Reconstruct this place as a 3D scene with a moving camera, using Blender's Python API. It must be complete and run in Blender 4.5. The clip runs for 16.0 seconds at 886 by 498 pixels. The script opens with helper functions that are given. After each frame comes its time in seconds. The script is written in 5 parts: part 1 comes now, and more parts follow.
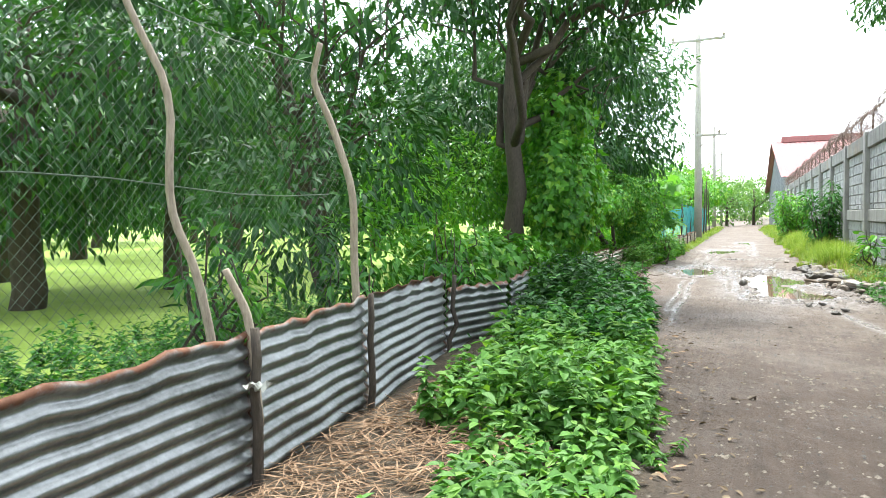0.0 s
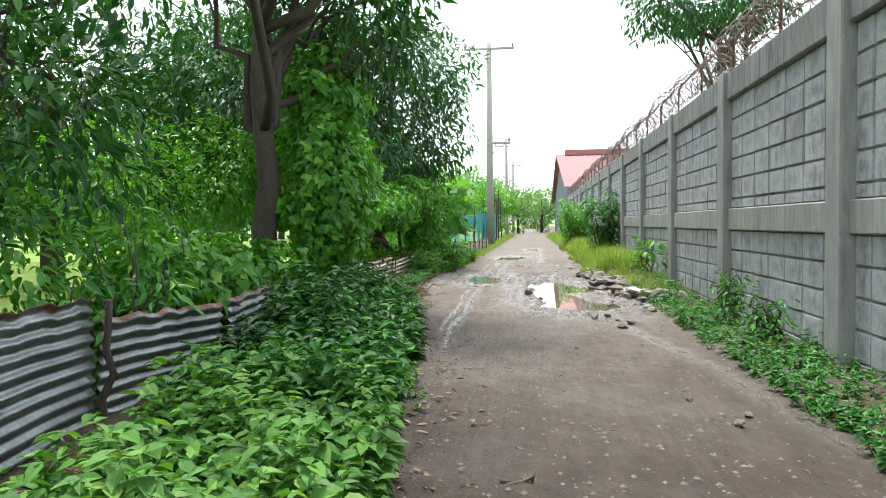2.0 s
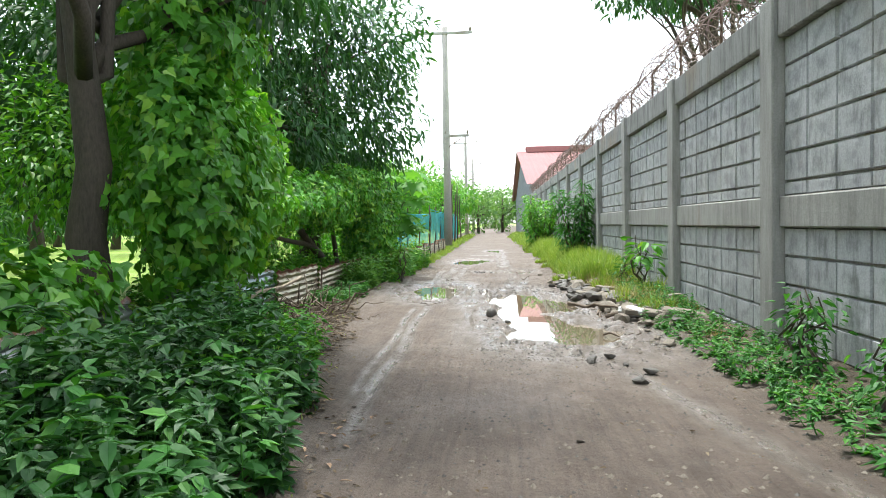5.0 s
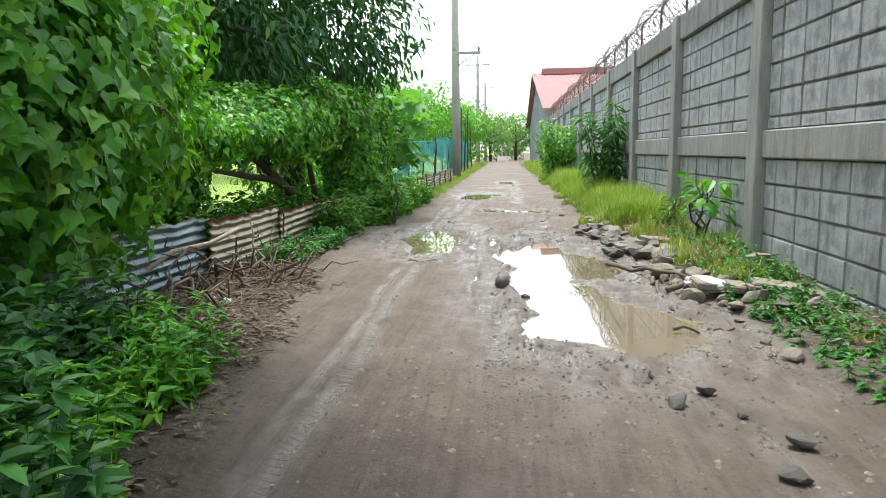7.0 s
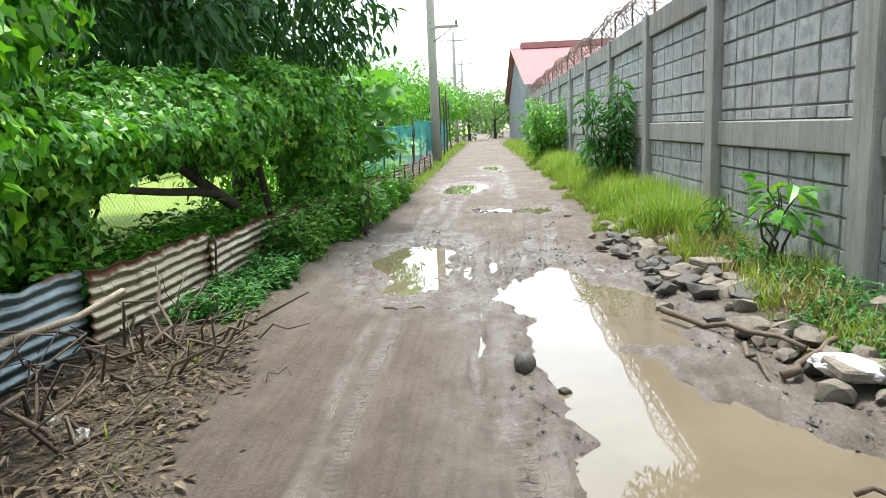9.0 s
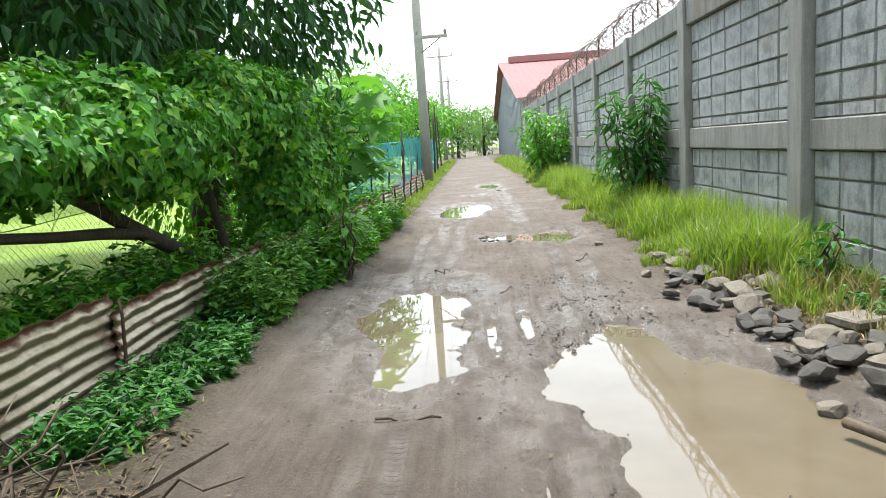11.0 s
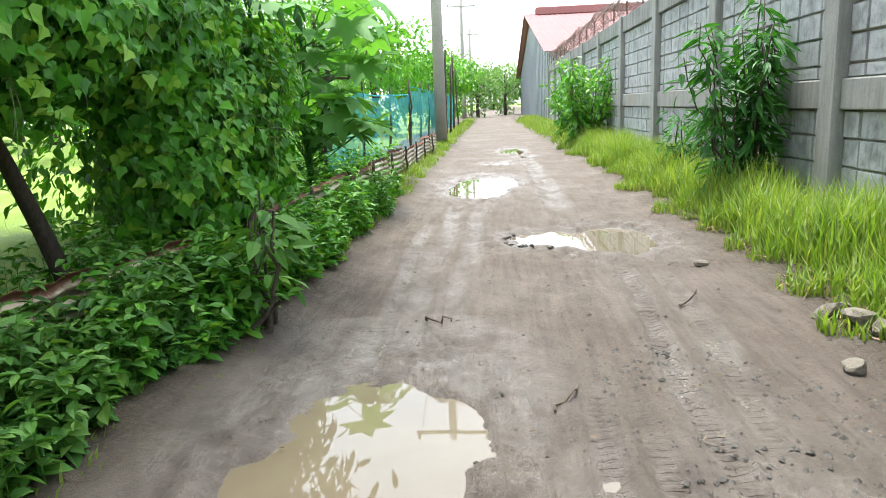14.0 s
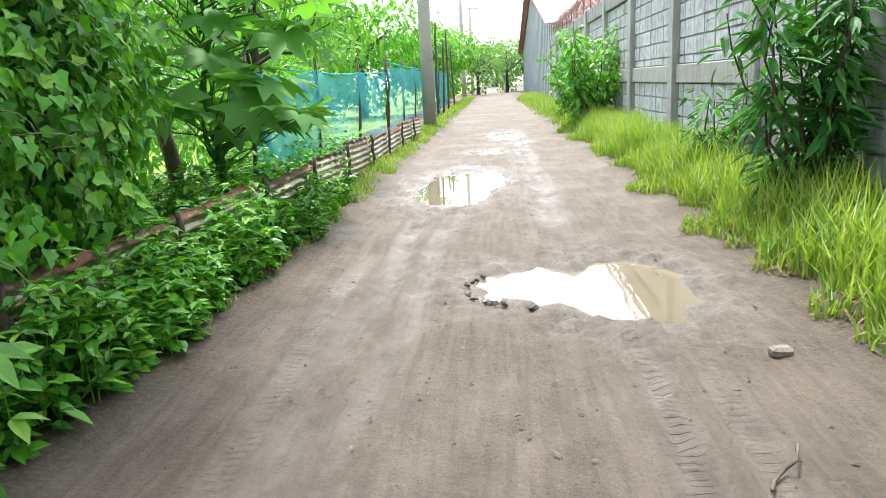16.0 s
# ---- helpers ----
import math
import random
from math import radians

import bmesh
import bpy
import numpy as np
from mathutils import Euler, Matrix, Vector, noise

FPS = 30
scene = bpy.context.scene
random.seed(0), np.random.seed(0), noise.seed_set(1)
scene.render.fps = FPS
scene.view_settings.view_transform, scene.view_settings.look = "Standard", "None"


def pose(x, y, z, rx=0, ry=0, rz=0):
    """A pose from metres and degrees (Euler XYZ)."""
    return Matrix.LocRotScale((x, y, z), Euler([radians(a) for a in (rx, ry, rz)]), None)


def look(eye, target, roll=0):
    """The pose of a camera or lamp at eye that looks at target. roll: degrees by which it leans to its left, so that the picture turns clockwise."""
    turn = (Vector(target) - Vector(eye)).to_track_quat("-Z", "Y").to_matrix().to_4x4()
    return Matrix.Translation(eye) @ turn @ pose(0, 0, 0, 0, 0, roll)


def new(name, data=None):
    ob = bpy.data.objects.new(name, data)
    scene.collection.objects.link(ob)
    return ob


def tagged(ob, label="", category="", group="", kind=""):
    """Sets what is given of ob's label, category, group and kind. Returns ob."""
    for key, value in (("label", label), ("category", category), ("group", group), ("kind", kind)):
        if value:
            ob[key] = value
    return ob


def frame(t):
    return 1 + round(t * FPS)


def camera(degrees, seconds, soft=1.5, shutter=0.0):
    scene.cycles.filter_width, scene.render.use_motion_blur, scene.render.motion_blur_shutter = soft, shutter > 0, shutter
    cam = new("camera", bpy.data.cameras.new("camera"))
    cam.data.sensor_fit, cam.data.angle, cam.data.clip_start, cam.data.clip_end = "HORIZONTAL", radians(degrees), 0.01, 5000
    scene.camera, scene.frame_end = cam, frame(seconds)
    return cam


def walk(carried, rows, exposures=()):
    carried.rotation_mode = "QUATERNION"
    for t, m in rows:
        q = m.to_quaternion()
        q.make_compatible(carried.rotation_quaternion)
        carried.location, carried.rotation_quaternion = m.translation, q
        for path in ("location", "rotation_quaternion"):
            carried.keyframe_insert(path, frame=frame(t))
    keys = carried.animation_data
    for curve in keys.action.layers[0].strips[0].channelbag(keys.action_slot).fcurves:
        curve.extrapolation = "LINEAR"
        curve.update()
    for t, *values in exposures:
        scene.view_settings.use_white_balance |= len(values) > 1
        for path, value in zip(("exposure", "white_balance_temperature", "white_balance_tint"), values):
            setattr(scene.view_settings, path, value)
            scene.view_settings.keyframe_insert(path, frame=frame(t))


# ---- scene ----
cam = camera(65.8, 16.0, soft=0.9)
PATH = [
    (0, (0.292, 0.831, 1.225), (-0.513, 2.66, 1.139), -0.9),
    (0.5, (0.33, 1.304, 1.217), (-0.35, 3.183, 1.148), -1.1),
    (1, (0.351, 1.718, 1.187), (-0.078, 3.67, 1.112), -0.8),
    (1.5, (0.387, 2.236, 1.169), (0.092, 4.214, 1.11), -2.1),
    (2, (0.373, 2.726, 1.145), (0.109, 4.707, 1.073), -0.6),
    (2.5, (0.369, 3.219, 1.127), (0.159, 5.204, 1.007), -2.3),
    (3, (0.365, 3.698, 1.139), (0.195, 5.688, 1.031), -2.1),
    (3.5, (0.389, 4.231, 1.082), (0.278, 6.224, 0.955), -3.1),
    (4, (0.39, 4.754, 1.089), (0.187, 6.738, 0.932), -0.3),
    (4.2, (0.365, 4.939, 1.116), (0.228, 6.932, 1.029), -0.9),
    (6.3, (0.321, 7.075, 1.117), (0.142, 9.066, 1.05), -1.4),
    (6.5, (0.353, 7.446, 1.13), (0.252, 9.436, 0.949), -1.3),
    (7, (0.324, 7.964, 1.149), (0.137, 9.935, 0.867), -0.9),
    (7.5, (0.237, 8.476, 1.226), (0.055, 10.446, 0.931), -2.9),
    (8, (0.199, 9.016, 1.277), (-0.003, 10.972, 0.915), -3.0),
    (8.5, (0.105, 9.485, 1.324), (-0.103, 11.435, 0.931), -4.6),
    (9, (0.094, 9.993, 1.354), (-0.037, 11.959, 1.008), -2.5),
    (9.5, (-0.037, 10.409, 1.411), (-0.154, 12.389, 1.155), -2.1),
    (9.7, (-0.046, 10.609, 1.399), (-0.12, 12.589, 1.126), -4.3),
    (11.8, (-0.242, 12.972, 1.227), (-0.403, 14.943, 0.931), -2.6),
    (12, (-0.216, 13.258, 1.215), (-0.461, 15.222, 0.926), -1.5),
    (12.5, (-0.266, 13.738, 1.198), (-0.756, 15.651, 0.882), -0.3),
    (13, (-0.319, 14.187, 1.196), (-0.781, 16.072, 0.716), -1.4),
    (13.5, (-0.267, 14.696, 1.212), (-0.664, 16.606, 0.77), -2.1),
    (14, (-0.224, 15.156, 1.211), (-0.373, 17.108, 0.802), -2.4),
    (14.5, (-0.159, 15.636, 1.202), (-0.404, 17.563, 0.726), -1.7),
    (15, (-0.144, 16.191, 1.183), (-0.398, 18.1, 0.643), -2.8),
    (15.5, (-0.009, 16.633, 1.204), (-0.206, 18.534, 0.613), -2.8),
    (16, (0.086, 17.262, 1.216), (-0.082, 19.198, 0.747), -3.2),
]
EXPOSURES = [(t, stops, 6250, 5) for t, stops in ((0.0, 2.4), (0.6, 2.2), (1.5, 1.85), (2.5, 1.95), (4.0, 2.0), (7.0, 1.85), (9.0, 1.95), (12.5, 1.88), (13.5, 2.05), (16.0, 2.42))]
walk(cam, [(t, look(eye, target, roll)) for t, eye, target, roll in PATH], EXPOSURES)

# ---- world and light ----
world = bpy.data.worlds.new("overcast_sky")
scene.world = world
world.use_nodes = True
wn = world.node_tree
sky = wn.nodes.new("ShaderNodeTexSky")
sky.sky_type, sky.sun_disc = "NISHITA", False
sky.sun_elevation, sky.sun_rotation = radians(72), radians(-12)
sky.air_density, sky.dust_density, sky.ozone_density = 1.0, 1.5, 1.0
pale = wn.nodes.new("ShaderNodeHueSaturation")
pale.inputs["Saturation"].default_value = 0.3
wn.links.new(sky.outputs[0], pale.inputs["Color"])
wn.links.new(pale.outputs[0], wn.nodes["Background"].inputs["Color"])
wn.nodes["Background"].inputs["Strength"].default_value = 0.14
sun_data = bpy.data.lights.new("sun", "SUN")
sun_data.energy, sun_data.angle, sun_data.color = 1.7, radians(12), (1.0, 0.96, 0.88)
sun = new("sun", sun_data)
sun.matrix_world = look((0, 0, 30), (2.0, -9.0, 0))

# ---- materials ----
def shader(name, rough=0.8, metal=0.0):
    m = bpy.data.materials.new(name)
    m.use_nodes = True
    b = m.node_tree.nodes["Principled BSDF"]
    b.inputs["Roughness"].default_value = rough
    b.inputs["Metallic"].default_value = metal
    return m, m.node_tree, b


def node(nt, kind, **values):
    n = nt.nodes.new(kind)
    for k, v in values.items():
        n.inputs[k.replace("_", " ")].default_value = v
    return n


def noise_tex(nt, scale, detail=6.0, rough=0.6, stretch=None, space="Object"):
    co = nt.nodes.new("ShaderNodeTexCoord")
    out = co.outputs[space]
    if stretch:
        mp = nt.nodes.new("ShaderNodeMapping")
        mp.inputs["Scale"].default_value = stretch
        nt.links.new(out, mp.inputs["Vector"])
        out = mp.outputs[0]
    n = node(nt, "ShaderNodeTexNoise", Scale=scale, Detail=detail, Roughness=rough)
    nt.links.new(out, n.inputs["Vector"])
    return n.outputs["Fac"]


def ramp(nt, fac, stops):
    r = nt.nodes.new("ShaderNodeValToRGB")
    els = r.color_ramp.elements
    while len(els) < len(stops):
        els.new(0.5)
    for e, (p, c) in zip(els, stops):
        e.position, e.color = p, (*c, 1)
    nt.links.new(fac, r.inputs["Fac"])
    return r.outputs["Color"]


def mixed(nt, fac, a, b, mode="MIX"):
    m = nt.nodes.new("ShaderNodeMix")
    m.data_type, m.blend_type = "RGBA", mode
    for sock, v in ((m.inputs[0], fac), (m.inputs[6], a), (m.inputs[7], b)):
        if isinstance(v, (int, float)):
            sock.default_value = v
        elif isinstance(v, tuple):
            sock.default_value = (*v, 1)
        else:
            nt.links.new(v, sock)
    return m.outputs[2]


def calc(nt, op, a, b=0.0):
    m = nt.nodes.new("ShaderNodeMath")
    m.operation = op
    for sock, v in zip(m.inputs, (a, b)):
        if isinstance(v, (int, float)):
            sock.default_value = v
        else:
            nt.links.new(v, sock)
    return m.outputs[0]


def bump(nt, b, height, strength=0.4, distance=0.01):
    n = node(nt, "ShaderNodeBump", Strength=strength, Distance=distance)
    nt.links.new(height, n.inputs["Height"])
    nt.links.new(n.outputs[0], b.inputs["Normal"])


def two_scale(name, dark, light, fine=40.0, coarse=3.0, rough=0.85, metal=0.0, stretch=None, relief=0.4, stain=None):
    """A surface with grain and larger blotches."""
    m, nt, b = shader(name, rough, metal)
    c = ramp(nt, noise_tex(nt, coarse, stretch=stretch), [(0.3, dark), (0.7, light)])
    f = noise_tex(nt, fine, 8.0, 0.7, stretch)
    c = mixed(nt, 0.55, c, ramp(nt, f, [(0.3, tuple(0.55 * x for x in dark)), (0.7, tuple(min(1, 1.15 * x) for x in light))]))
    if stain:
        c = mixed(nt, ramp(nt, noise_tex(nt, coarse * 0.7, 5.0, 0.65, stretch), [(0.5, (0, 0, 0)), (0.66, (1, 1, 1))]), c, stain)
    nt.links.new(c, b.inputs["Base Color"])
    bump(nt, b, f, relief)
    return m


def leafy(name, dark, light, tip=None, gloss=0.45, through_light=0.4):
    """Leaves: each one its own tone, light passing through."""
    m, nt, b = shader(name, gloss)
    geo = nt.nodes.new("ShaderNodeNewGeometry")
    stops = [(0.0, dark), (0.75, light)] + ([(1.0, tip)] if tip else [])
    c = ramp(nt, geo.outputs["Random Per Island"], stops)
    c = mixed(nt, 0.35, c, ramp(nt, noise_tex(nt, 1.3, 3.0), [(0.35, dark), (0.65, light)]))
    nt.links.new(c, b.inputs["Base Color"])
    tr = nt.nodes.new("ShaderNodeBsdfTranslucent")
    nt.links.new(mixed(nt, 1.0, c, (1.0, 1.0, 0.35), "MULTIPLY"), tr.inputs["Color"])
    mx = nt.nodes.new("ShaderNodeMixShader")
    mx.inputs[0].default_value = through_light
    out = nt.nodes["Material Output"]
    nt.links.new(b.outputs[0], mx.inputs[1])
    nt.links.new(tr.outputs[0], mx.inputs[2])
    nt.links.new(mx.outputs[0], out.inputs["Surface"])
    return m


M = {}
M["bark"] = two_scale("bark", (0.035, 0.027, 0.02), (0.105, 0.083, 0.06), 60, 6, stretch=(1, 1, 0.25), relief=0.8)
M["pale_bark"] = two_scale("pale_bark", (0.26, 0.2, 0.14), (0.46, 0.39, 0.3), 70, 8, stretch=(1, 1, 0.2), relief=0.6)
M["twig"] = two_scale("dry_twig", (0.055, 0.04, 0.03), (0.18, 0.135, 0.095), 50, 6)
M["tendril"] = two_scale("vine_tendril", (0.1, 0.12, 0.05), (0.24, 0.26, 0.12), 50, 9)
M["straw"] = two_scale("dry_straw", (0.16, 0.095, 0.06), (0.42, 0.28, 0.17), 50, 9)
M["mango"] = leafy("mango_leaf", (0.014, 0.06, 0.014), (0.042, 0.15, 0.028), (0.11, 0.26, 0.045), 0.5, 0.3)
M["bright"] = leafy("bright_leaf", (0.05, 0.19, 0.02), (0.15, 0.42, 0.038), (0.34, 0.56, 0.06), 0.42, 0.4)
M["weed"] = leafy("weed_leaf", (0.022, 0.105, 0.018), (0.068, 0.25, 0.035), (0.16, 0.4, 0.06), 0.56, 0.36)
M["lush"] = leafy("lush_leaf", (0.045, 0.145, 0.022), (0.135, 0.32, 0.048), (0.27, 0.45, 0.085), 0.6, 0.38)
M["vine"] = leafy("vine_leaf", (0.03, 0.15, 0.014), (0.15, 0.44, 0.032), (0.38, 0.6, 0.055), 0.46, 0.34)
M["grass"] = leafy("grass_blade", (0.13, 0.24, 0.03), (0.28, 0.4, 0.07), (0.5, 0.5, 0.2), 0.55, 0.48)
M["dry_grass"] = leafy("dry_grass", (0.17, 0.15, 0.06), (0.36, 0.32, 0.14), (0.5, 0.42, 0.22), 0.7, 0.3)
M["haze_leaf"] = leafy("far_leaf", (0.07, 0.17, 0.06), (0.17, 0.33, 0.09), (0.26, 0.42, 0.12), 0.6, 0.4)
M["concrete"] = two_scale("concrete", (0.3, 0.29, 0.275), (0.48, 0.47, 0.45), 45, 2.2, 0.9, stretch=(1, 1, 0.35), stain=(0.25, 0.2, 0.15))


def weathered_concrete(name, dark, light, soot):
    """Cast concrete with rain streaks running down and blotches of dark growth."""
    m, nt, b = shader(name, 0.9)
    f = noise_tex(nt, 60, 8.0, 0.75)
    c = ramp(nt, noise_tex(nt, 1.6, 5.0, 0.6), [(0.3, dark), (0.7, light)])
    c = mixed(nt, 0.4, c, ramp(nt, f, [(0.3, tuple(0.6 * x for x in dark)), (0.7, light)]))
    streak = ramp(nt, noise_tex(nt, 3.0, 8.0, 0.72, (4, 4, 0.5)), [(0.44, (0, 0, 0)), (0.66, (1, 1, 1))])
    c = mixed(nt, calc(nt, "MULTIPLY", streak, soot), c, (0.085, 0.083, 0.078))
    rust = ramp(nt, noise_tex(nt, 0.9, 4.0, 0.6, (1, 1, 0.6)), [(0.56, (0, 0, 0)), (0.7, (1, 1, 1))])
    c = mixed(nt, calc(nt, "MULTIPLY", rust, 0.5), c, (0.27, 0.2, 0.13))
    pale = ramp(nt, noise_tex(nt, 2.2, 7.0, 0.75, (3, 3, 0.8)), [(0.62, (0, 0, 0)), (0.7, (1, 1, 1))])
    c = mixed(nt, calc(nt, "MULTIPLY", pale, 0.4), c, (0.52, 0.5, 0.47))
    nt.links.new(c, b.inputs["Base Color"])
    bump(nt, b, f, 0.5)
    return m


M["post_concrete"] = weathered_concrete("post_concrete", (0.27, 0.262, 0.245), (0.42, 0.41, 0.385), 0.45)
M["cap_concrete"] = weathered_concrete("cap_concrete", (0.2, 0.198, 0.19), (0.34, 0.335, 0.32), 0.8)
M["stone"] = two_scale("rubble_stone", (0.12, 0.098, 0.076), (0.3, 0.26, 0.21), 40, 5, 0.85, relief=0.8)
M["dark_stone"] = two_scale("wet_dark_stone", (0.05, 0.045, 0.04), (0.13, 0.115, 0.1), 40, 6, 0.5, relief=0.8)
M["iron"] = two_scale("rusty_iron", (0.07, 0.045, 0.035), (0.2, 0.12, 0.085), 60, 7, 0.8, 0.3)
M["razor"] = two_scale("rusted_razor_wire", (0.17, 0.11, 0.1), (0.36, 0.27, 0.25), 60, 7, 0.75, 0.2)
M["wire"] = two_scale("galvanised_wire", (0.1, 0.14, 0.1), (0.2, 0.25, 0.18), 60, 7, 0.55, 0.4)
M["pole"] = two_scale("pole_concrete", (0.3, 0.28, 0.25), (0.44, 0.42, 0.39), 30, 2, 0.9)
M["roof"] = two_scale("red_roof_sheet", (0.28, 0.125, 0.125), (0.36, 0.17, 0.165), 12, 0.3, 0.95)
M["siding"] = two_scale("grey_siding", (0.3, 0.32, 0.37), (0.42, 0.44, 0.48), 12, 0.3, 0.55)
M["sack"] = two_scale("white_sack", (0.5, 0.5, 0.5), (0.75, 0.74, 0.72), 30, 8, 0.6)
M["crown_dirt"] = two_scale("dirty_white", (0.5, 0.5, 0.46), (0.75, 0.75, 0.72), 30, 8, 0.6)


def block_material():
    m, nt, b = shader("block_concrete", 0.92)
    oi = nt.nodes.new("ShaderNodeObjectInfo")
    geo = nt.nodes.new("ShaderNodeNewGeometry")
    own = calc(nt, "FRACT", calc(nt, "ADD", oi.outputs["Random"], geo.outputs["Random Per Island"]))
    c = ramp(nt, own, [(0.0, (0.38, 0.385, 0.39)), (1.0, (0.57, 0.575, 0.58))])
    f = noise_tex(nt, 55, 8.0, 0.75)
    c = mixed(nt, 0.5, c, ramp(nt, f, [(0.3, (0.22, 0.225, 0.23)), (0.7, (0.6, 0.605, 0.61))]), "MIX")
    drip = noise_tex(nt, 2.6, 7.0, 0.7, (3, 3, 0.9))
    c = mixed(nt, calc(nt, "MULTIPLY", ramp(nt, drip, [(0.48, (0, 0, 0)), (0.66, (1, 1, 1))]), 0.62), c, (0.1, 0.102, 0.1))
    face = nt.nodes.new("ShaderNodeAttribute")
    face.attribute_name = "middle"
    smudge = calc(nt, "ADD", calc(nt, "MULTIPLY", face.outputs["Fac"], 0.26), calc(nt, "MULTIPLY", noise_tex(nt, 9.0, 7.0, 0.72), 0.9))
    smudge = calc(nt, "ADD", smudge, calc(nt, "MULTIPLY", own, 0.12))
    c = mixed(nt, calc(nt, "MULTIPLY", ramp(nt, smudge, [(0.58, (0, 0, 0)), (0.8, (1, 1, 1))]), 0.5), c, (0.13, 0.132, 0.13))
    earth = noise_tex(nt, 1.1, 4.0, 0.6)
    c = mixed(nt, calc(nt, "MULTIPLY", ramp(nt, earth, [(0.55, (0, 0, 0)), (0.7, (1, 1, 1))]), 0.35), c, (0.27, 0.235, 0.18))
    nt.links.new(c, b.inputs["Base Color"])
    bump(nt, b, f, 0.5)
    return m


def tin_material(name, pale, dull, rust_amount):
    m, nt, b = shader(name, 0.36, 0.75)
    f = noise_tex(nt, 30, 8.0, 0.7)
    c = ramp(nt, noise_tex(nt, 2.5, 6.0, 0.65, (1, 1, 2.5)), [(0.3, dull), (0.7, pale)])
    c = mixed(nt, 0.35, c, ramp(nt, f, [(0.3, tuple(0.5 * x for x in dull)), (0.7, pale)]))
    attr = nt.nodes.new("ShaderNodeAttribute")
    attr.attribute_name = "edge"
    wear = calc(nt, "ADD", calc(nt, "MULTIPLY", noise_tex(nt, 5, 8.0, 0.7), 0.9), calc(nt, "MULTIPLY", attr.outputs["Fac"], 0.36))
    mask = ramp(nt, wear, [(0.68 - rust_amount, (0, 0, 0)), (0.82 - rust_amount, (1, 1, 1))])
    c = mixed(nt, mask, c, ramp(nt, f, [(0.3, (0.09, 0.035, 0.018)), (0.7, (0.2, 0.085, 0.042))]))
    nt.links.new(c, b.inputs["Base Color"])
    nt.links.new(calc(nt, "MULTIPLY", calc(nt, "SUBTRACT", 1.0, mask), 0.75), b.inputs["Metallic"])
    nt.links.new(calc(nt, "ADD", calc(nt, "MULTIPLY", mask, 0.45), 0.36), b.inputs["Roughness"])
    bump(nt, b, f, 0.25, 0.004)
    return m


M["block"] = block_material()
M["tin"] = tin_material("galvanised_tin", (0.4, 0.41, 0.4), (0.1, 0.105, 0.095), 0.04)
M["rusty_tin"] = tin_material("rusty_tin", (0.55, 0.49, 0.35), (0.27, 0.21, 0.135), 0.18)
M["blue_tin"] = tin_material("blue_grey_tin", (0.27, 0.33, 0.34), (0.11, 0.15, 0.16), -0.05)


def net_material():
    m, nt, b = shader("blue_net", 0.7)
    b.inputs["Base Color"].default_value = (0.04, 0.46, 0.58, 1)
    w = noise_tex(nt, 4.0, 4.0)
    tp = nt.nodes.new("ShaderNodeBsdfTransparent")
    mx = nt.nodes.new("ShaderNodeMixShader")
    nt.links.new(calc(nt, "ADD", calc(nt, "MULTIPLY", w, 0.6), 0.22), mx.inputs[0])
    nt.links.new(tp.outputs[0], mx.inputs[1])
    nt.links.new(b.outputs[0], mx.inputs[2])
    nt.links.new(mx.outputs[0], nt.nodes["Material Output"].inputs["Surface"])
    return m


M["net"] = net_material()


def water_material():
    m, nt, b = shader("muddy_water", 0.015)
    c = ramp(nt, noise_tex(nt, 1.5, 4.0), [(0.3, (0.14, 0.11, 0.074)), (0.7, (0.18, 0.146, 0.1))])
    nt.links.new(c, b.inputs["Base Color"])
    b.inputs["IOR"].default_value = 1.7
    bump(nt, b, noise_tex(nt, 5.0, 2.0), 0.04, 0.004)
    return m


M["water"] = water_material()


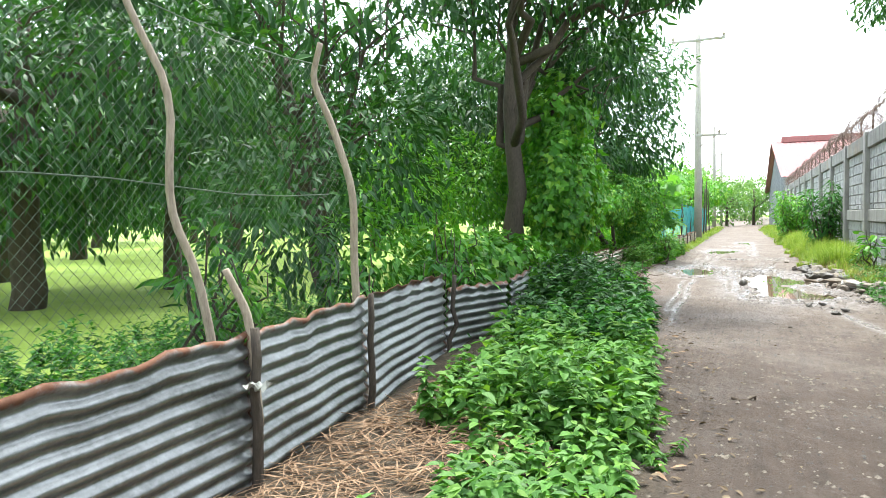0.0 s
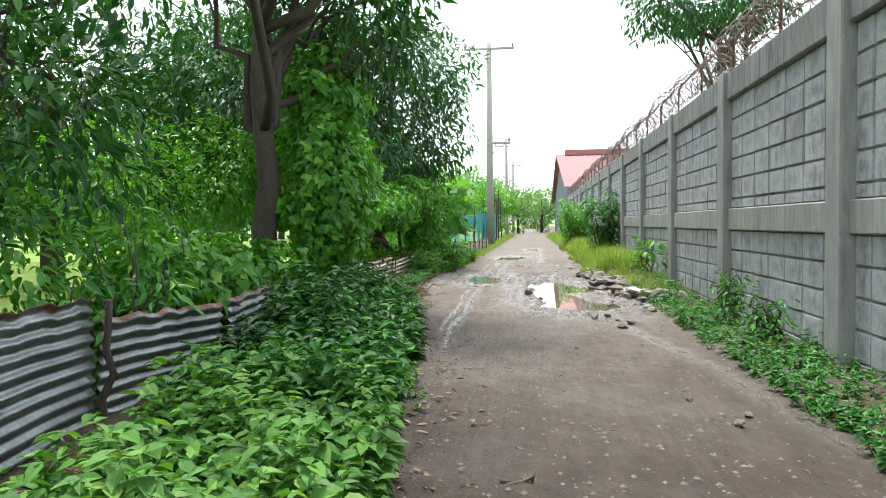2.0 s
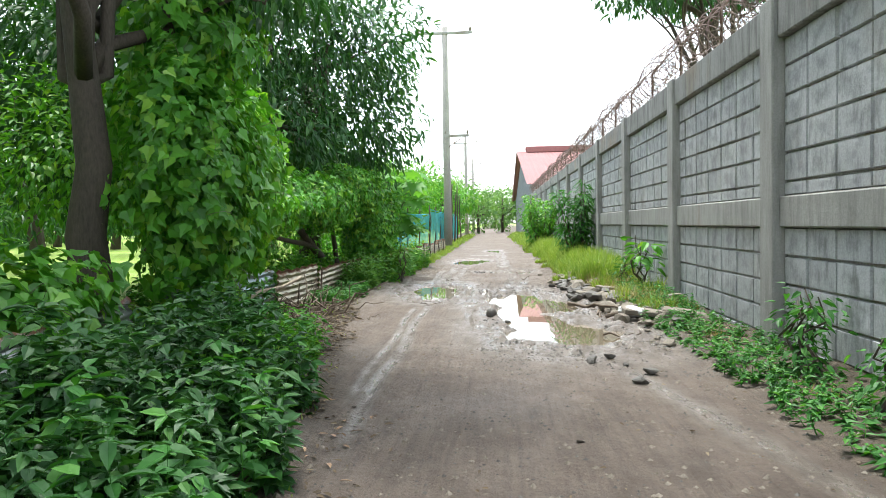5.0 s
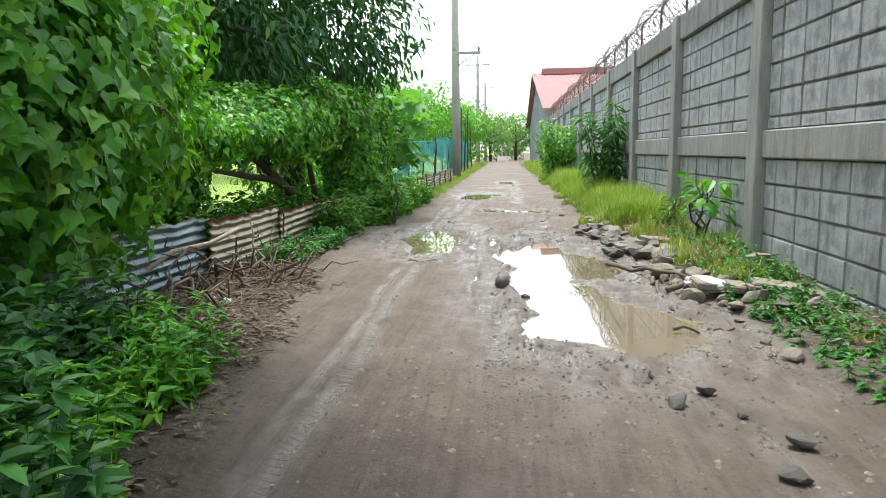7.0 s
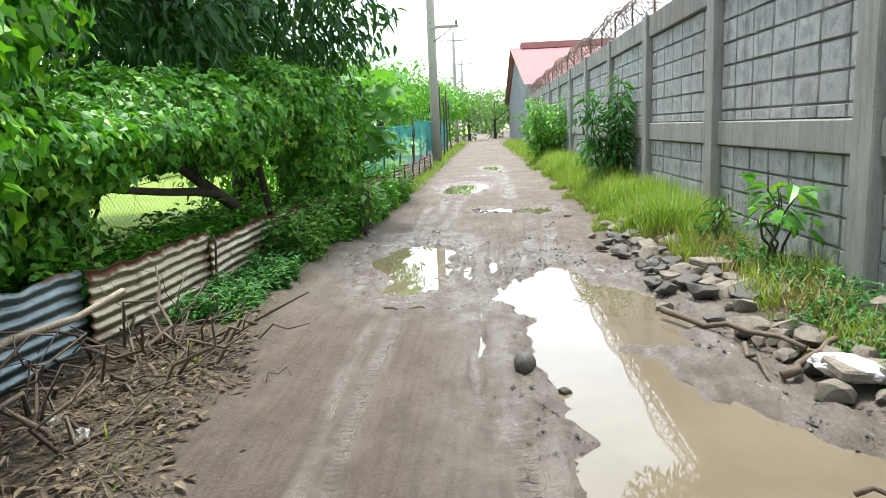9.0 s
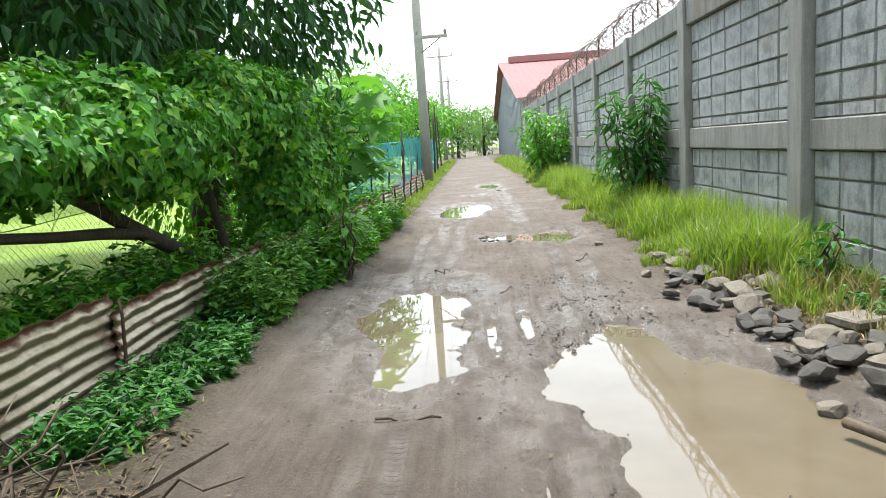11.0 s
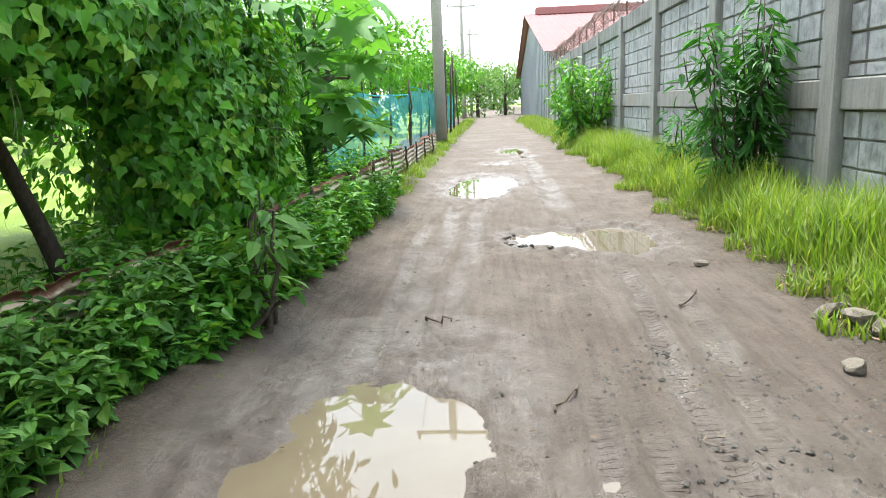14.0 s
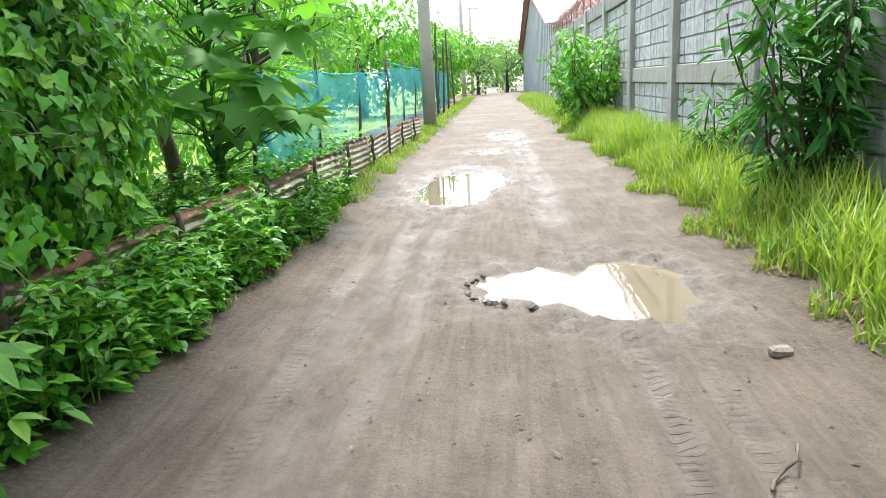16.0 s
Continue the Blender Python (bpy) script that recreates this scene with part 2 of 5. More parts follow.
def ground_material():
    """Mud road between leaf-littered verges, meadow beyond."""
    m, nt, b = shader("earth", 0.8)
    geo = nt.nodes.new("ShaderNodeNewGeometry")
    xyz = nt.nodes.new("ShaderNodeSeparateXYZ")
    nt.links.new(geo.outputs["Position"], xyz.inputs[0])
    f = noise_tex(nt, 38, 10.0, 0.75)
    mid = noise_tex(nt, 5.0, 6.0, 0.6, (1, 0.45, 1))
    big = noise_tex(nt, 0.8, 4.0, 0.6)
    mud = ramp(nt, mid, [(0.28, (0.1, 0.072, 0.053)), (0.5, (0.155, 0.115, 0.088)), (0.72, (0.205, 0.158, 0.126))])
    mud = mixed(nt, 0.3, mud, ramp(nt, f, [(0.3, (0.06, 0.045, 0.036)), (0.72, (0.25, 0.205, 0.176))]))
    comb = noise_tex(nt, 24, 6.0, 0.65, (1, 0.06, 1))
    mud = mixed(nt, calc(nt, "MULTIPLY", ramp(nt, comb, [(0.36, (1, 1, 1)), (0.56, (0, 0, 0))]), 0.45), mud, (0.07, 0.052, 0.041))
    speck = ramp(nt, noise_tex(nt, 90, 3.0, 0.5), [(0.68, (0, 0, 0)), (0.73, (1, 1, 1))])
    mud = mixed(nt, calc(nt, "MULTIPLY", speck, 0.35), mud, (0.4, 0.36, 0.31))
    crumb = ramp(nt, noise_tex(nt, 70, 4.0, 0.6), [(0.3, (1, 1, 1)), (0.38, (0, 0, 0))])
    mud = mixed(nt, calc(nt, "MULTIPLY", crumb, 0.6), mud, (0.04, 0.03, 0.024))
    wet_attr = nt.nodes.new("ShaderNodeAttribute")
    wet_attr.attribute_name = "wet"
    wet = calc(nt, "MULTIPLY", wet_attr.outputs["Fac"], ramp(nt, mid, [(0.32, (0.25, 0.25, 0.25)), (0.56, (1, 1, 1))]))
    # wet mud is greyed, which also puts the sky's sheen into its colour
    mud = mixed(nt, calc(nt, "MULTIPLY", wet, 0.8), mud, mixed(nt, 0.5, mud, (0.145, 0.136, 0.125)))
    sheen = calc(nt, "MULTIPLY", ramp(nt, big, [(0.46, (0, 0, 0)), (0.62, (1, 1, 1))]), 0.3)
    # mud grows darker along the road's near stretch
    near_tone = node(nt, "ShaderNodeMapRange", From_Min=11.5, From_Max=7.0)
    nt.links.new(calc(nt, "ADD", xyz.outputs["Y"], calc(nt, "MULTIPLY", big, 3.0)), near_tone.inputs["Value"])
    mud = mixed(nt, calc(nt, "MULTIPLY", near_tone.outputs[0], 0.9), mud, mixed(nt, 1.0, mud, (0.48, 0.42, 0.37), "MULTIPLY"))
    litter = ramp(nt, f, [(0.3, (0.03, 0.024, 0.015)), (0.5, (0.08, 0.06, 0.038)), (0.75, (0.2, 0.15, 0.09))])
    verge_attr = nt.nodes.new("ShaderNodeAttribute")
    verge_attr.attribute_name = "verge"
    c = mixed(nt, verge_attr.outputs["Fac"], mud, litter)
    lawn = ramp(nt, mid, [(0.3, (0.17, 0.3, 0.025)), (0.7, (0.28, 0.42, 0.042))])
    lawn = mixed(nt, 0.4, lawn, ramp(nt, f, [(0.3, (0.11, 0.22, 0.022)), (0.7, (0.32, 0.43, 0.055))]))
    lawn = mixed(nt, calc(nt, "MULTIPLY", big, 0.2), lawn, (0.28, 0.26, 0.1))
    edge = calc(nt, "ADD", xyz.outputs["X"], calc(nt, "MULTIPLY", mid, 0.8))
    far_left = calc(nt, "LESS_THAN", edge, -3.0)
    far_right = calc(nt, "GREATER_THAN", edge, 9.0)
    c = mixed(nt, calc(nt, "MAXIMUM", far_left, far_right), c, lawn)
    nt.links.new(c, b.inputs["Base Color"])
    b.inputs["Specular IOR Level"].default_value = 0.48
    gloss = calc(nt, "MAXIMUM", wet, sheen)
    nt.links.new(calc(nt, "SUBTRACT", 0.82, calc(nt, "MULTIPLY", gloss, 0.64)), b.inputs["Roughness"])
    tread_attr = nt.nodes.new("ShaderNodeAttribute")
    tread_attr.attribute_name = "tread"
    across = nt.nodes.new("ShaderNodeAttribute")
    across.attribute_name = "across"
    bars = calc(nt, "SINE", calc(nt, "ADD", calc(nt, "MULTIPLY", xyz.outputs["Y"], 2 * math.pi / 0.048), calc(nt, "ADD", across.outputs["Fac"], calc(nt, "MULTIPLY", mid, 0.8))))
    bars = ramp(nt, calc(nt, "ADD", calc(nt, "MULTIPLY", bars, 0.5), 0.5), [(0.3, (0, 0, 0)), (0.6, (1, 1, 1))])
    lugs = calc(nt, "MULTIPLY", calc(nt, "MULTIPLY", bars, tread_attr.outputs["Fac"]), 0.4)
    grit = calc(nt, "MULTIPLY", f, calc(nt, "SUBTRACT", 1.0, calc(nt, "MULTIPLY", gloss, 0.7)))
    bump(nt, b, calc(nt, "ADD", calc(nt, "ADD", grit, lugs), calc(nt, "ADD", calc(nt, "MULTIPLY", mid, 0.6), calc(nt, "MULTIPLY", comb, 0.45))), 1.0, 0.036)
    return m


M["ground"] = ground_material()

# ---- mesh helpers ----
rng = np.random.default_rng(7)


def link_mesh(name, mesh, material, parent=None, label=""):
    ob = new(name, mesh)
    if material and not mesh.materials:
        mesh.materials.append(material)
    if parent:
        ob.parent = parent
    return tagged(ob, label) if label else ob


def part(name, bm, material, parent=None, label="", smooth=False):
    me = bpy.data.meshes.new(name)
    bm.to_mesh(me)
    bm.free()
    if smooth:
        me.polygons.foreach_set("use_smooth", [True] * len(me.polygons))
    return link_mesh(name, me, material, parent, label)


def base(name, x, y, z, label, category, group="", kind=""):
    ob = new(name)
    ob.location = (x, y, z)
    ob.empty_display_size = 0.1
    return tagged(ob, label, category, group, kind)


def arrays(name, verts, faces, material, parent=None, label="", smooth=False):
    """A mesh from numpy arrays of vertices and of equal-sized faces."""
    me = bpy.data.meshes.new(name)
    n, k = faces.shape
    me.vertices.add(len(verts))
    me.vertices.foreach_set("co", np.ascontiguousarray(verts, dtype=np.float32).ravel())
    me.loops.add(n * k)
    me.loops.foreach_set("vertex_index", np.ascontiguousarray(faces, dtype=np.int32).ravel())
    me.polygons.add(n)
    me.polygons.foreach_set("loop_start", np.arange(0, n * k, k, dtype=np.int32))
    me.polygons.foreach_set("use_smooth", np.full(n, smooth))
    me.update(calc_edges=True)
    return link_mesh(name, me, material, parent, label)


def unit(v):
    return v / np.maximum(np.linalg.norm(v, axis=-1, keepdims=True), 1e-9)


def leaf_arrays(at, way, up, length, width, fold=0.18, droop=0.15):
    """Folded ovate leaves with a pointed tip: base at, along way, upper side up."""
    way = unit(way)
    side = unit(np.cross(way, up))
    top = np.cross(side, way)
    L, Wd = length[:, None], width[:, None]
    v = [at]
    for a, b in ((0.22, 0.42), (0.58, 0.4), (1.0, 0.0), (0.58, -0.4), (0.22, -0.42), (0.4, 0.0)):
        v.append(at + way * L * a + side * Wd * b + top * (Wd * fold * 2.2 * abs(b) - L * droop * a * a))
    f = np.array([[0, 1, 6], [1, 2, 6], [2, 3, 6], [3, 4, 6], [4, 5, 6], [5, 0, 6]])
    return np.stack(v, 1).reshape(-1, 3), (f[None] + 7 * np.arange(len(at))[:, None, None]).reshape(-1, 3)


def kite(v):
    """The same leaves with four corners each, for small and distant foliage."""
    v = v.reshape(-1, 7, 3)[:, [0, 1, 3, 5]]
    f = np.array([[0, 1, 2], [0, 2, 3]])[None] + 4 * np.arange(len(v))[:, None, None]
    return v.reshape(-1, 3), f.reshape(-1, 3)


def lobed_arrays(at, way, up, length, width):
    """Three-lobed vine leaves, a little folded along the midrib."""
    way = unit(way)
    side = unit(np.cross(way, up))
    top = np.cross(side, way)
    L, Wd = length[:, None], width[:, None]
    v = [at + way * L * 0.4 - top * L * 0.04]
    for a, b in ((0.0, 0.0), (-0.04, 0.34), (0.3, 0.56), (0.5, 0.3), (1.0, 0.0), (0.5, -0.3), (0.3, -0.56), (-0.04, -0.34)):
        v.append(at + way * L * a + side * Wd * b + top * (Wd * abs(b) * 0.28 - L * 0.16 * a * a))
    f = np.array([(0, i, i % 8 + 1) for i in range(1, 9)])
    return np.stack(v, 1).reshape(-1, 3), (f[None] + 9 * np.arange(len(at))[:, None, None]).reshape(-1, 3)


def vine_cloud(name, at, out, size, material, parent):
    """Vine leaves lying like shingles on the canopy, blades turned to the light."""
    n = len(at)
    nrm = unit(unit(out) + np.array([0, 0, 0.45]) + rng.normal(0, 0.42, (n, 3)))
    way = np.array([0, 0, -0.75]) + 0.45 * unit(out) + rng.normal(0, 0.55, (n, 3))
    way = way - nrm * (way * nrm).sum(1, keepdims=True) * 0.8
    L = size * rng.uniform(0.5, 1.4, n)
    return arrays(name, *lobed_arrays(at, way, nrm, L, L * rng.uniform(0.75, 1.05, n)), material, parent)


def leaf_cloud(name, at, out, size, material, parent=None, label="", slim=0.45, hang=0.4, jitter=0.7, plain=False):
    """Leaves at many points, turned outwards, hanging a little."""
    n = len(at)
    way = unit(out) + rng.normal(0, jitter, (n, 3)) + np.array([0, 0, -hang])
    up = unit(out) * 0.5 + np.array([0, 0, 0.9]) + rng.normal(0, 0.35, (n, 3))
    L = size * rng.uniform(0.6, 1.3, n)
    v, f = leaf_arrays(at, way, up, L, L * slim * rng.uniform(0.8, 1.2, n))
    if plain:
        v, f = kite(v)
    return arrays(name, v, f, material, parent, label)


def blob_points(blobs, density, depth=0.35, lumps=0.28, apart=False):
    """Points in the outer shell of lumpy ellipsoids (x, y, z, rx, ry, rz); parts of a shell inside another blob are left out."""
    P, N = [], []
    for i, (x, y, z, a, b, c) in enumerate(blobs):
        area = 4 * math.pi * ((a * b) ** 1.6 / 3 + (a * c) ** 1.6 / 3 + (b * c) ** 1.6 / 3) ** (1 / 1.6)
        n = int(area * density)
        d = unit(rng.normal(size=(n, 3)))
        w = (np.sin(d @ rng.normal(0, 5, 3) + i) + np.sin(d @ rng.normal(0, 8, 3)) + np.sin(d @ rng.normal(0, 12, 3))) / 3
        r = 1 + lumps * w - depth * rng.random(n) ** 1.5
        keep = rng.random(n) < 0.72 + 0.5 * w
        p = np.array([x, y, z]) + d * np.array([a, b, c]) * r[:, None]
        for j, (X, Y, Z, A, B, C) in enumerate(blobs):
            if j != i:
                keep &= (((p - [X, Y, Z]) / [A, B, C]) ** 2).sum(1) > 0.5
        P.append(p[keep])
        N.append(unit(d / np.array([a, b, c]))[keep])
    return (P, N) if apart else (np.concatenate(P), np.concatenate(N))


def tube_arrays(points, radii, sides=7):
    """A tapered tube through points."""
    pts = np.array(points, float)
    tang = unit(np.gradient(pts, axis=0))
    ref = np.array([0.0, 0.0, 1.0]) if abs(tang[:, 2]).mean() < 0.8 else np.array([1.0, 0.0, 0.0])
    a = unit(np.cross(tang, ref))
    b = np.cross(tang, a)
    ang = np.linspace(0, 2 * math.pi, sides, endpoint=False)
    ring = np.cos(ang)[None, :, None] * a[:, None] + np.sin(ang)[None, :, None] * b[:, None]
    v = (pts[:, None] + ring * np.array(radii)[:, None, None]).reshape(-1, 3)
    f = []
    for i in range(len(pts) - 1):
        for j in range(sides):
            k = (j + 1) % sides
            f.append((i * sides + j, i * sides + k, (i + 1) * sides + k, (i + 1) * sides + j))
    n = len(v)
    v = np.concatenate([v, pts[:1], pts[-1:]])
    for j in range(sides):
        k = (j + 1) % sides
        e = n - sides
        f += [(n, k, j, j), (n + 1, e + j, e + k, e + k)]
    return v, np.array(f)


def joined(pieces):
    vs, fs, o = [], [], 0
    for v, f in pieces:
        vs.append(v)
        fs.append(f + o)
        o += len(v)
    return np.concatenate(vs), np.concatenate(fs)


def clean_quads(name, v, f, material, parent=None, label="", smooth=True):
    """Quads, some of them closed to triangles."""
    me = bpy.data.meshes.new(name)
    me.from_pydata(v.tolist(), [], [tuple(dict.fromkeys(q)) for q in f.tolist()])
    me.polygons.foreach_set("use_smooth", [smooth] * len(me.polygons))
    return link_mesh(name, me, material, parent, label)


def bent(start, end, steps=7, sway=0.1, seed=0):
    """A crooked line from start to end."""
    g = np.random.default_rng(seed)
    t = np.linspace(0, 1, steps)[:, None]
    p = np.array(start) * (1 - t) + np.array(end) * t
    w = g.normal(0, sway, (steps, 3))
    w[0] = w[-1] = 0
    return p + w


def stick(name, start, end, r0, r1, material, sway=0.03, seed=0, parent=None, sides=6, steps=7):
    v, f = tube_arrays(bent(start, end, steps, sway, seed), np.linspace(r0, r1, steps), sides)
    return clean_quads(name, v, f, material, parent)


def box_bm(x0, y0, z0, x1, y1, z1, bevel=0.0):
    bm = bmesh.new()
    bmesh.ops.create_cube(bm, size=1)
    for v in bm.verts:
        v.co = Vector(((x0 + x1) / 2 + v.co.x * (x1 - x0), (y0 + y1) / 2 + v.co.y * (y1 - y0), (z0 + z1) / 2 + v.co.z * (z1 - z0)))
    if bevel:
        bmesh.ops.bevel(bm, geom=bm.edges[:], offset=bevel, segments=1, affect="EDGES")
    return bm


# ---- ground, road and puddles ----
PUDDLES = {
    "long": [(0.5, 15.5, 0.36, 0.75), (0.72, 15.9, 0.26, 0.75), (0.62, 14.2, 0.3, 1.0), (1.05, 14.9, 0.4, 0.9), (0.82, 13.2, 0.4, 1.0), (1.1, 12.55, 0.48, 0.75), (0.68, 12.5, 0.26, 0.45)],
    "left": [(-0.72, 17.25, 0.4, 0.8), (-0.58, 17.65, 0.3, 0.36), (-0.58, 16.6, 0.33, 0.4), (-0.6, 15.95, 0.27, 0.45)],
    "middle": [(0.33, 21.3, 0.42, 0.4), (0.83, 21.2, 0.42, 0.62)],
    "far": [(-0.42, 25.5, 0.48, 1.35), (-0.05, 26.0, 0.25, 0.9)],
    "farthest": [(0.3, 33.2, 0.3, 1.1)],
    "track": [(-0.1, 29.5, 0.3, 0.4), (0.5, 31.0, 0.25, 0.3)],
    "rut": [(-0.12, 16.55, 0.022, 0.26), (0.15, 16.75, 0.042, 0.28), (0.04, 14.2, 0.02, 0.32)],
}
FLAT = np.array([e for group in PUDDLES.values() for e in group])


# wheel tracks: x and y where each begins and ends, half width, depth, how clearly the tyre's lugs have printed
TRACKS = (
    (-0.46, -0.62, 8.5, 15.6, 0.035, 0.012, 0.5), (-0.6, -0.76, 9.5, 15.2, 0.03, 0.008, 0.0), (-0.12, -0.1, 15.4, 18.0, 0.05, 0.026, 0.2),
    (0.16, 0.14, 15.6, 18.2, 0.055, 0.026, 0.9), (0.34, 0.3, 14.8, 18.0, 0.05, 0.02, 0.8), (0.5, 0.72, 16.0, 20.8, 0.055, 0.018, 1.0),
    (0.72, 1.0, 17.0, 20.4, 0.06, 0.014, 0.6), (0.06, -0.02, 12.6, 15.0, 0.035, 0.026, 0.3), (-0.72, -0.62, 18.2, 24.5, 0.07, 0.014, 0.0),
    (-0.5, -0.34, 18.3, 24.0, 0.06, 0.012, 0.0), (-0.86, -0.9, 18.4, 22.5, 0.05, 0.01, 0.3), (0.3, 0.2, 11.0, 13.4, 0.06, 0.012, 0.7), (0.55, 0.5, 22.5, 32.0, 0.12, 0.02, 0.0))


def wobble(x, y, s):
    return (np.sin(x * 3.1 * s + 1.3 * np.sin(y * 1.7 * s)) + np.sin(y * 2.3 * s + 1.7 * np.sin(x * 2.9 * s + 0.6)) + np.sin((x + y) * 4.7 * s + 2.0)) / 3


def road_edges(y):
    left = np.interp(y, [-5, 4, 7, 9.5, 13.5, 16.5, 21, 30, 60], [0.05, -0.1, -0.42, -0.65, -1.45, -1.62, -1.32, -1.3, -1.3])
    right = np.interp(y, [-5, 7, 10, 13, 14.5, 18, 21, 26, 60], [2.1, 2.1, 2.05, 2.0, 1.75, 1.5, 1.6, 1.6, 1.4])
    return left, right


def shape(x, y):
    """Height of the ground, its wetness, how far it is verge, and where tyres have printed it."""
    printed = np.zeros_like(x)
    left, right = road_edges(y)
    n = wobble(x, y, 1.0) + 0.5 * wobble(y, x, 2.7)
    out = np.maximum(left - x, x - right) + 0.1 * n
    verge = np.clip(out / 0.3 + 0.4, 0, 1)
    near = np.clip((70 - y) / 30, 0, 1)
    z = 0.012 * wobble(x, y, 0.8) + near * (0.006 * wobble(x, y, 3.1) + 0.004 * wobble(y, x, 8.3))
    z = z + verge * (0.05 + 0.03 * wobble(x, y, 1.6))
    s = np.full_like(x, 9.0)
    for cx, cy, a, b in FLAT:
        s = np.minimum(s, np.sqrt(((x - cx) / a) ** 2 + ((y - cy) / b) ** 2))
    s = s + 0.16 * wobble(x, y, 2.2) + 0.1 * wobble(y, x, 5.1)
    basin = np.clip((1.15 - s) / 0.4, 0, 1)
    z = z * (1 - 0.6 * basin) - 0.055 * basin + 0.012 * np.exp(-((s - 1.3) / 0.2) ** 2)
    wet = np.clip((np.where(y > 19, 2.0, 2.9) - s) / 1.3, 0, 1)
    # wheel ruts with ridges of pushed-up mud, some printed by tyre lugs
    across = np.zeros_like(x)
    for x0, x1, y0, y1, w, deep, lug in TRACKS:
        path = x0 + (x1 - x0) * (y - y0) / (y1 - y0) + 0.025 * np.sin(y * 2.1 + 9 * x0)
        d = (x - path) / w
        on = np.clip((y - y0) / 0.7, 0, 1) * np.clip((y1 - y) / 0.9, 0, 1) * (1 - verge)
        z = z + on * deep * (0.7 * np.exp(-(np.abs(d) - 1.5) ** 2 * 5) - np.exp(-d ** 4))
        here = on * np.exp(-(d * w / 0.036) ** 6) * lug
        across = np.where(here > printed, 1.2 * np.abs(d), across)
        printed = np.maximum(printed, here)
        wet = np.maximum(wet, np.where(y > 18.5, 0.6, 0.95) * on * np.exp(-(d / 1.7) ** 4))
    lumps = np.clip((2.2 - s) / 0.8, 0, 1) * (1 - basin) * (1 - 0.5 * verge)
    z = z + lumps * (0.014 * wobble(x + 0.3 * wobble(y, x, 2), y, 6.0) + 0.012 * wobble(y + 0.2 * wobble(x, y, 3), x, 11.0))
    # old tyre line of washed clay near the wall
    d = (x - np.interp(y, [6, 8.5, 10.5, 12], [2.0, 1.75, 1.35, 1.1])) / 0.1
    wet = np.maximum(wet, np.exp(-d ** 2) * (y > 6) * (y < 12.3))
    return z, wet, verge, printed, across, np.maximum(lumps, 0.8 * printed)


def spaced(fine0, fine1, step, reach0, reach1, grow=1.22):
    line = list(np.arange(fine0, fine1 + 1e-6, step))
    s = step
    while line[-1] < reach1:
        s *= grow
        line.append(line[-1] + s)
    s, low = step, fine0
    while low > reach0:
        s *= grow
        low -= s
        line.insert(0, low)
    return np.array(line)


def build_ground():
    gx = spaced(-1.75, 2.05, 0.027, -900, 900)
    gy = spaced(4.5, 24.0, 0.027, -900, 1500, 1.05)
    X, Y = np.meshgrid(gx, gy)
    x, y = X.ravel(), Y.ravel()
    z, wet, verge, printed, across, lumps = shape(x, y)
    for i in np.nonzero((np.abs(x) < 2.6) & (y > 3) & (y < 26))[0]:
        c = noise.fractal((x[i] * 7.5, y[i] * 4.0, 0.0), 0.75, 2.1, 4)
        z[i] += (0.004 + 0.022 * lumps[i]) * c
    z = np.where((x < -4) | (x > 3.5) | (y > 90), 0.03, z)
    v = np.stack([X.ravel(), Y.ravel(), z], 1)
    nx, ny = len(gx), len(gy)
    i = (np.arange(ny - 1)[:, None] * nx + np.arange(nx - 1)[None]).ravel()
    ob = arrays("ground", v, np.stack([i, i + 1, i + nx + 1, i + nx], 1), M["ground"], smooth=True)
    for key, val in (("wet", wet), ("verge", verge), ("tread", printed), ("across", across)):
        ob.data.attributes.new(key, "FLOAT", "POINT").data.foreach_set("value", val.astype(np.float32))
    return tagged(ob, "rutted brown mud road between littered verges and meadow", "ground", kind="structure")


build_ground()

for label, group in (("long shallow muddy puddle along the wheel ruts", "long"), ("muddy puddle filling a hollow in the road", "left"),
                     ("brown rain puddle with churned edges", "middle"), ("wide rain puddle across the wheel track", "far"), ("small rain puddle in the road", "farthest"), ("rainwater standing in the wheel tracks", "track"), ("thin slits of water in the deep wheel ruts", "rut")):
    e = np.array(PUDDLES[group])
    x0, x1 = (e[:, 0] - e[:, 2]).min() - 0.3, (e[:, 0] + e[:, 2]).max() + 0.3
    y0, y1 = (e[:, 1] - e[:, 3]).min() - 0.4, (e[:, 1] + e[:, 3]).max() + 0.4
    step, reach = (0.02, 2.2) if group == "rut" else (0.06, 1.3)
    gx, gy = np.arange(x0, x1, step), np.arange(y0, y1, step)
    X, Y = np.meshgrid(gx, gy)
    s = np.full(X.shape, 9.0)
    for cx, cy, a, b in e:
        s = np.minimum(s, np.sqrt(((X - cx) / a) ** 2 + ((Y - cy) / b) ** 2))
    nx = len(gx)
    i = (np.arange(len(gy) - 1)[:, None] * nx + np.arange(nx - 1)[None]).ravel()
    inside = (s.ravel() < reach)[i]
    i = i[inside]
    ob = arrays("puddle", np.stack([X.ravel(), Y.ravel(), np.full(X.size, -0.031 if group == "rut" else -0.026)], 1), np.stack([i, i + 1, i + nx + 1, i + nx], 1), M["water"])
    tagged(ob, label, "puddle", "puddles in the road", "structure")

# ---- block wall with posts, beams and barbed wire ----
WALL_X, BAY, FIRST, BAYS = 2.73, 3.26, -8.04, 18
ROW, COL = 0.24, 0.459
wall = base("wall_east", WALL_X, 0, 0, "grey concrete block wall with posts and beams", "wall", kind="structure")
core = part("core", box_bm(WALL_X + 0.07, FIRST, -0.1, WALL_X + 0.2, FIRST + BAY * BAYS, 2.9), M["concrete"], None)
